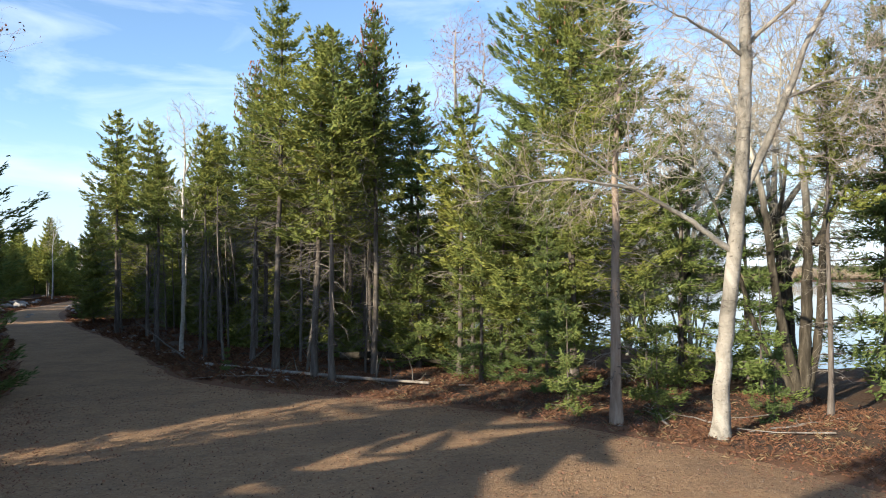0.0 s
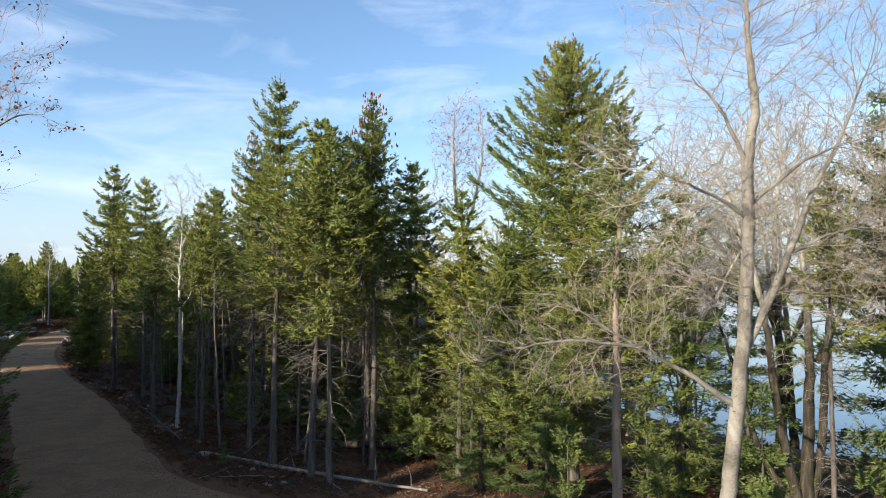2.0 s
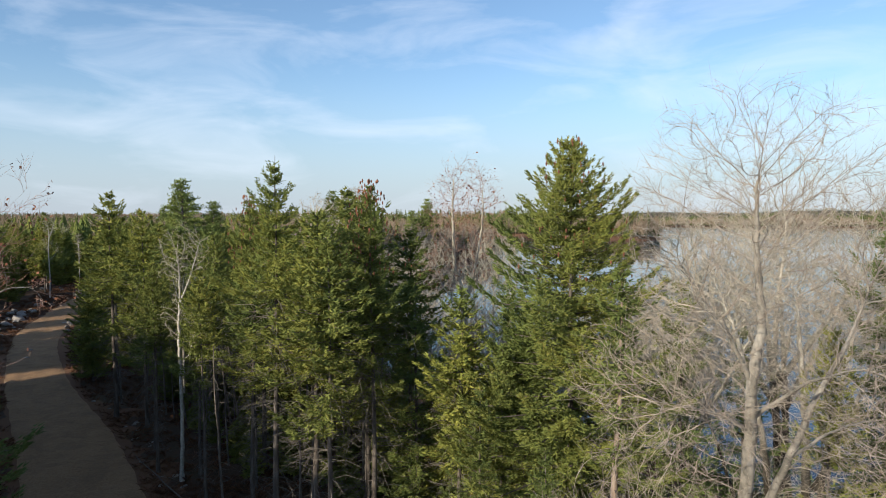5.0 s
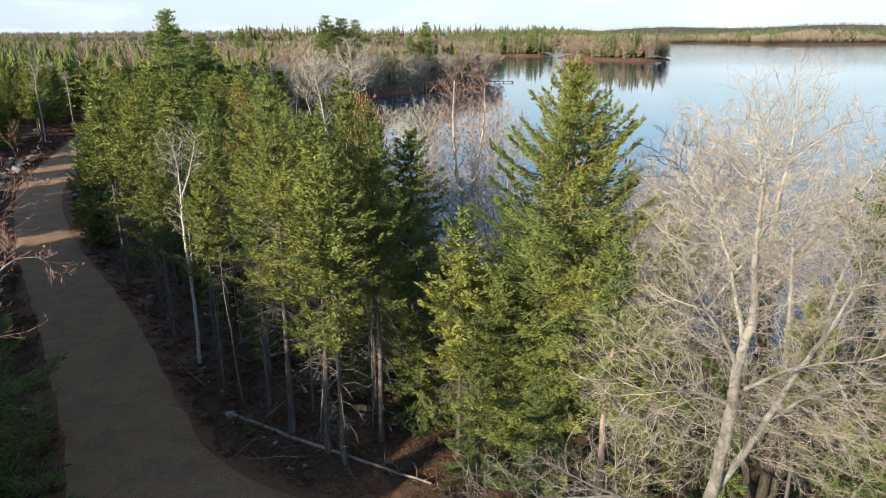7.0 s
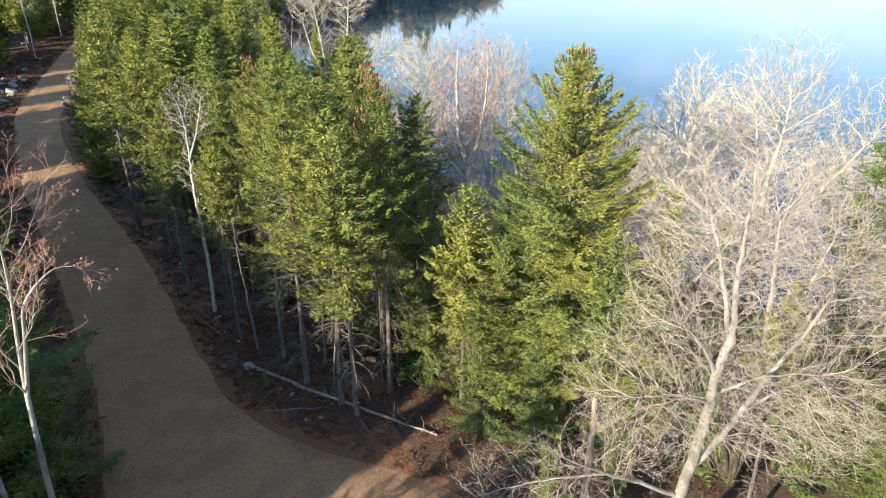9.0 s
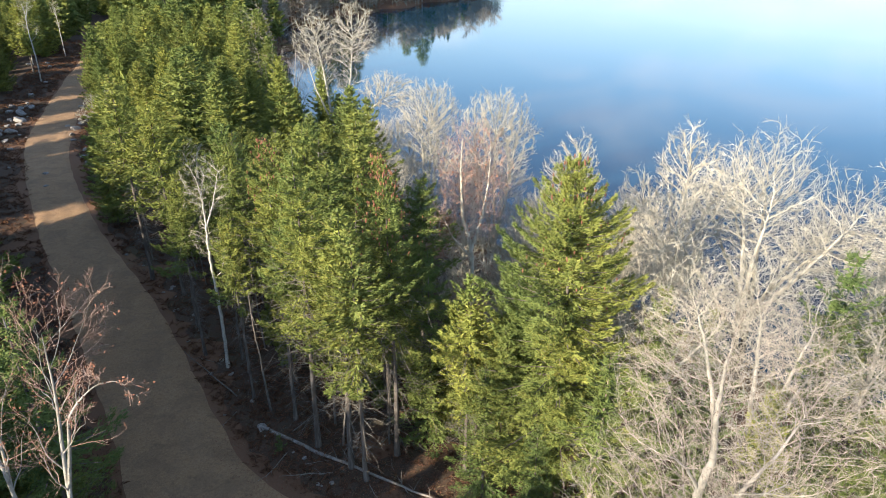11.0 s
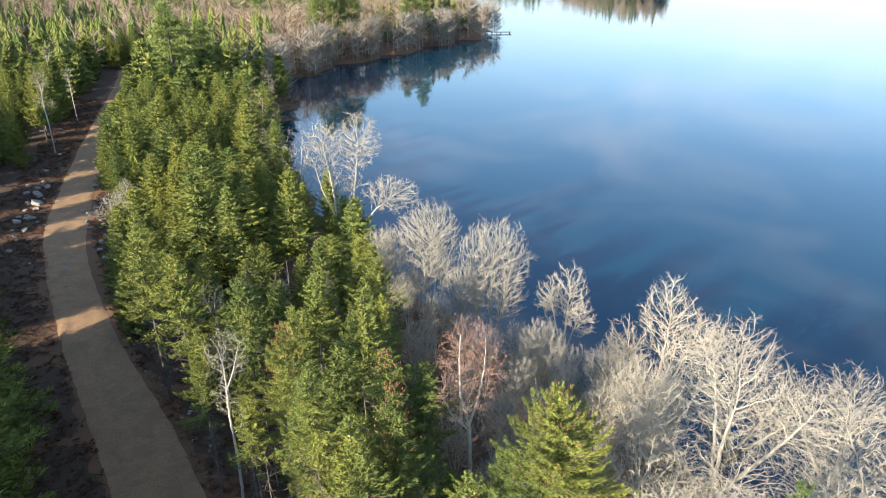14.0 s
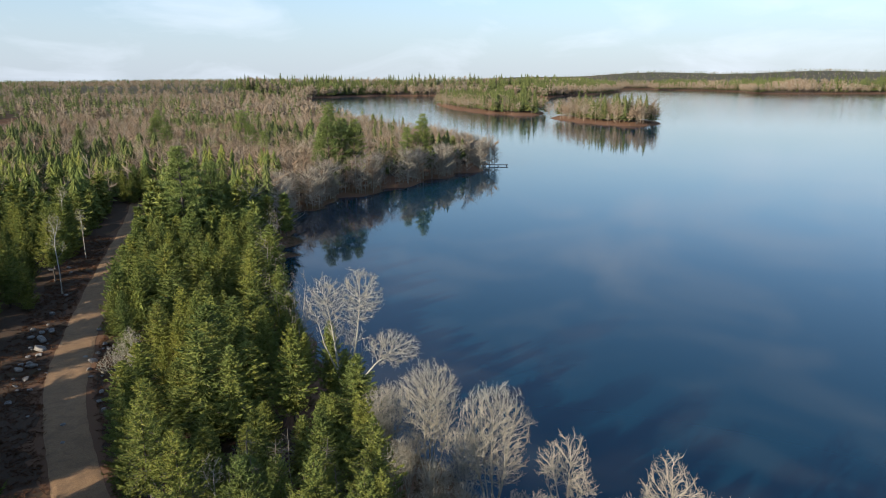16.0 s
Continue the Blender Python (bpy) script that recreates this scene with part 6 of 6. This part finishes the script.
for x0 in (0.5, 3.7, 6.9):
    for y0 in (-0.8, 0.8):
        pg = Geo()
        pg.tubes(np.array([[x0, y0, -2.0], [x0, y0, 0.42]]), np.array([0.12, 0.12]), 7)
        part("post", pg, PLANK, dock)

# ---- bracken, grass, litter, twigs ----


def tufts(name, n, region, mat, label, category, blades, size, flat=0.5, width=0.012):
    p = region(n)
    j = np.repeat(np.arange(len(p)), blades)
    az = rng.uniform(0, 6.283, len(j))
    k = size * rng.uniform(0.5, 1.3, len(j))
    lift = rng.uniform(0.25, 1.2, len(j)) * (1 - flat) + 0.15
    d = unit(np.stack([np.cos(az), np.sin(az), lift], -1))
    b = np.stack([p[j, 0], p[j, 1], height(p[:, 0], p[:, 1])[j]], -1) + rng.normal(0, 0.07, (len(j), 3)) * np.array([1, 1, 0]) * (size / 0.3)
    m = b + d * (k * 0.6)[:, None]
    e = m + (d + np.array([0, 0, -0.5])) * (k * 0.45)[:, None]
    s = np.stack([-np.sin(az), np.cos(az), 0 * az], -1) * (width * rng.uniform(0.6, 1.5, len(j)))[:, None]
    V = np.stack([b - 0.5 * s, m + s, e, m - s], 1).reshape(-1, 3)
    q = np.arange(len(j))[:, None] * 4
    ob = new(name, mesh_tris(name, V, np.concatenate([q + [0, 1, 2], q + [0, 2, 3]]), mat))
    return tagged(ob, label, category, kind="stuff")


def band(x0, x1, y0, y1, lo, hi):
    """Places at lo to hi metres from the gravel, on dry land."""
    def get(n):
        p = rng.uniform((x0, y0), (x1, y1), (n * 6, 2))
        rd = road_dist(p[:, 0], p[:, 1])
        return p[(rd > lo) & (rd < hi) & (shore(p[:, 0], p[:, 1]) > 0.6)][:n]
    return get


tufts("bracken", 5600, band(-12, 18, 8, 27, 0.2, 6.5), FERN, "low red-brown dead bracken and blueberry scrub", "bracken", 9, 0.13, 0.0, 0.006)
tufts("bracken_verge", 6000, band(-66, -4, 14, 130, 0.2, 5.5), FERN, "red-brown dead scrub along the verge", "bracken", 8, 0.34, 0.0, 0.014)
tufts("dry_grass", 900, band(-14, 18, 6, 26, 0.0, 4.0), STRAW, "sparse straw-coloured grass at the clearing's edge", "grass", 6, 0.15, 0.0, 0.003)
tufts("shore_scrub", 3800, lambda n: (lambda p: p[(shore(p[:, 0], p[:, 1]) > 0.2) & (shore(p[:, 0], p[:, 1]) < 5)][:n])(rng.uniform((-42, 16), (30, 200), (60000, 2))), STRAW, "dry grass and scrub along the shore", "scrub", 7, 0.5, 0.2, 0.02)


def litter(name, n, get, mat, label, size):
    p = get(n)
    c = np.stack([p[:, 0], p[:, 1], np.maximum(height(p[:, 0], p[:, 1]), 0.0) + rng.uniform(0.03, 0.06, len(p))], -1)
    a = rng.normal(0, 1, (len(p), 3)) * np.array([1, 1, 0.3])
    b = rng.normal(0, 1, (len(p), 3)) * np.array([1, 1, 0.3])
    k = (size * rng.uniform(0.6, 1.4, len(p)))[:, None]
    a, b = unit(a) * k, unit(b) * k * 0.6
    q = np.arange(len(p))[:, None] * 4
    ob = new(name, mesh_tris(name, np.stack([c - a, c + b, c + a, c - b], 1).reshape(-1, 3), np.concatenate([q + [0, 1, 2], q + [0, 2, 3]]), mat))
    return tagged(ob, label, "leaf litter", kind="stuff")


litter("fallen_leaves", 16000, band(-10, 16, 7, 22, -0.8, 4.0), RUST_LEAF, "fallen rusty leaves scattered over the clearing's edge", 0.024)
litter("leaf_litter", 14000, lambda n: rng.uniform((-9, 5), (8, 18), (n, 2)), RUST_LEAF, "scattered dead leaves on the gravel", 0.02)
litter("dark_litter", 15000, lambda n: rng.uniform((-10, 4.5), (9, 19), (n, 2)), LITTER_DARK, "dark needles and leaf crumbs strewn over the gravel", 0.017)
litter("pale_pebbles", 7000, lambda n: rng.uniform((-10, 4.5), (9, 19), (n, 2)), PEBBLE, "pale pebbles and wood chips in the gravel", 0.011)
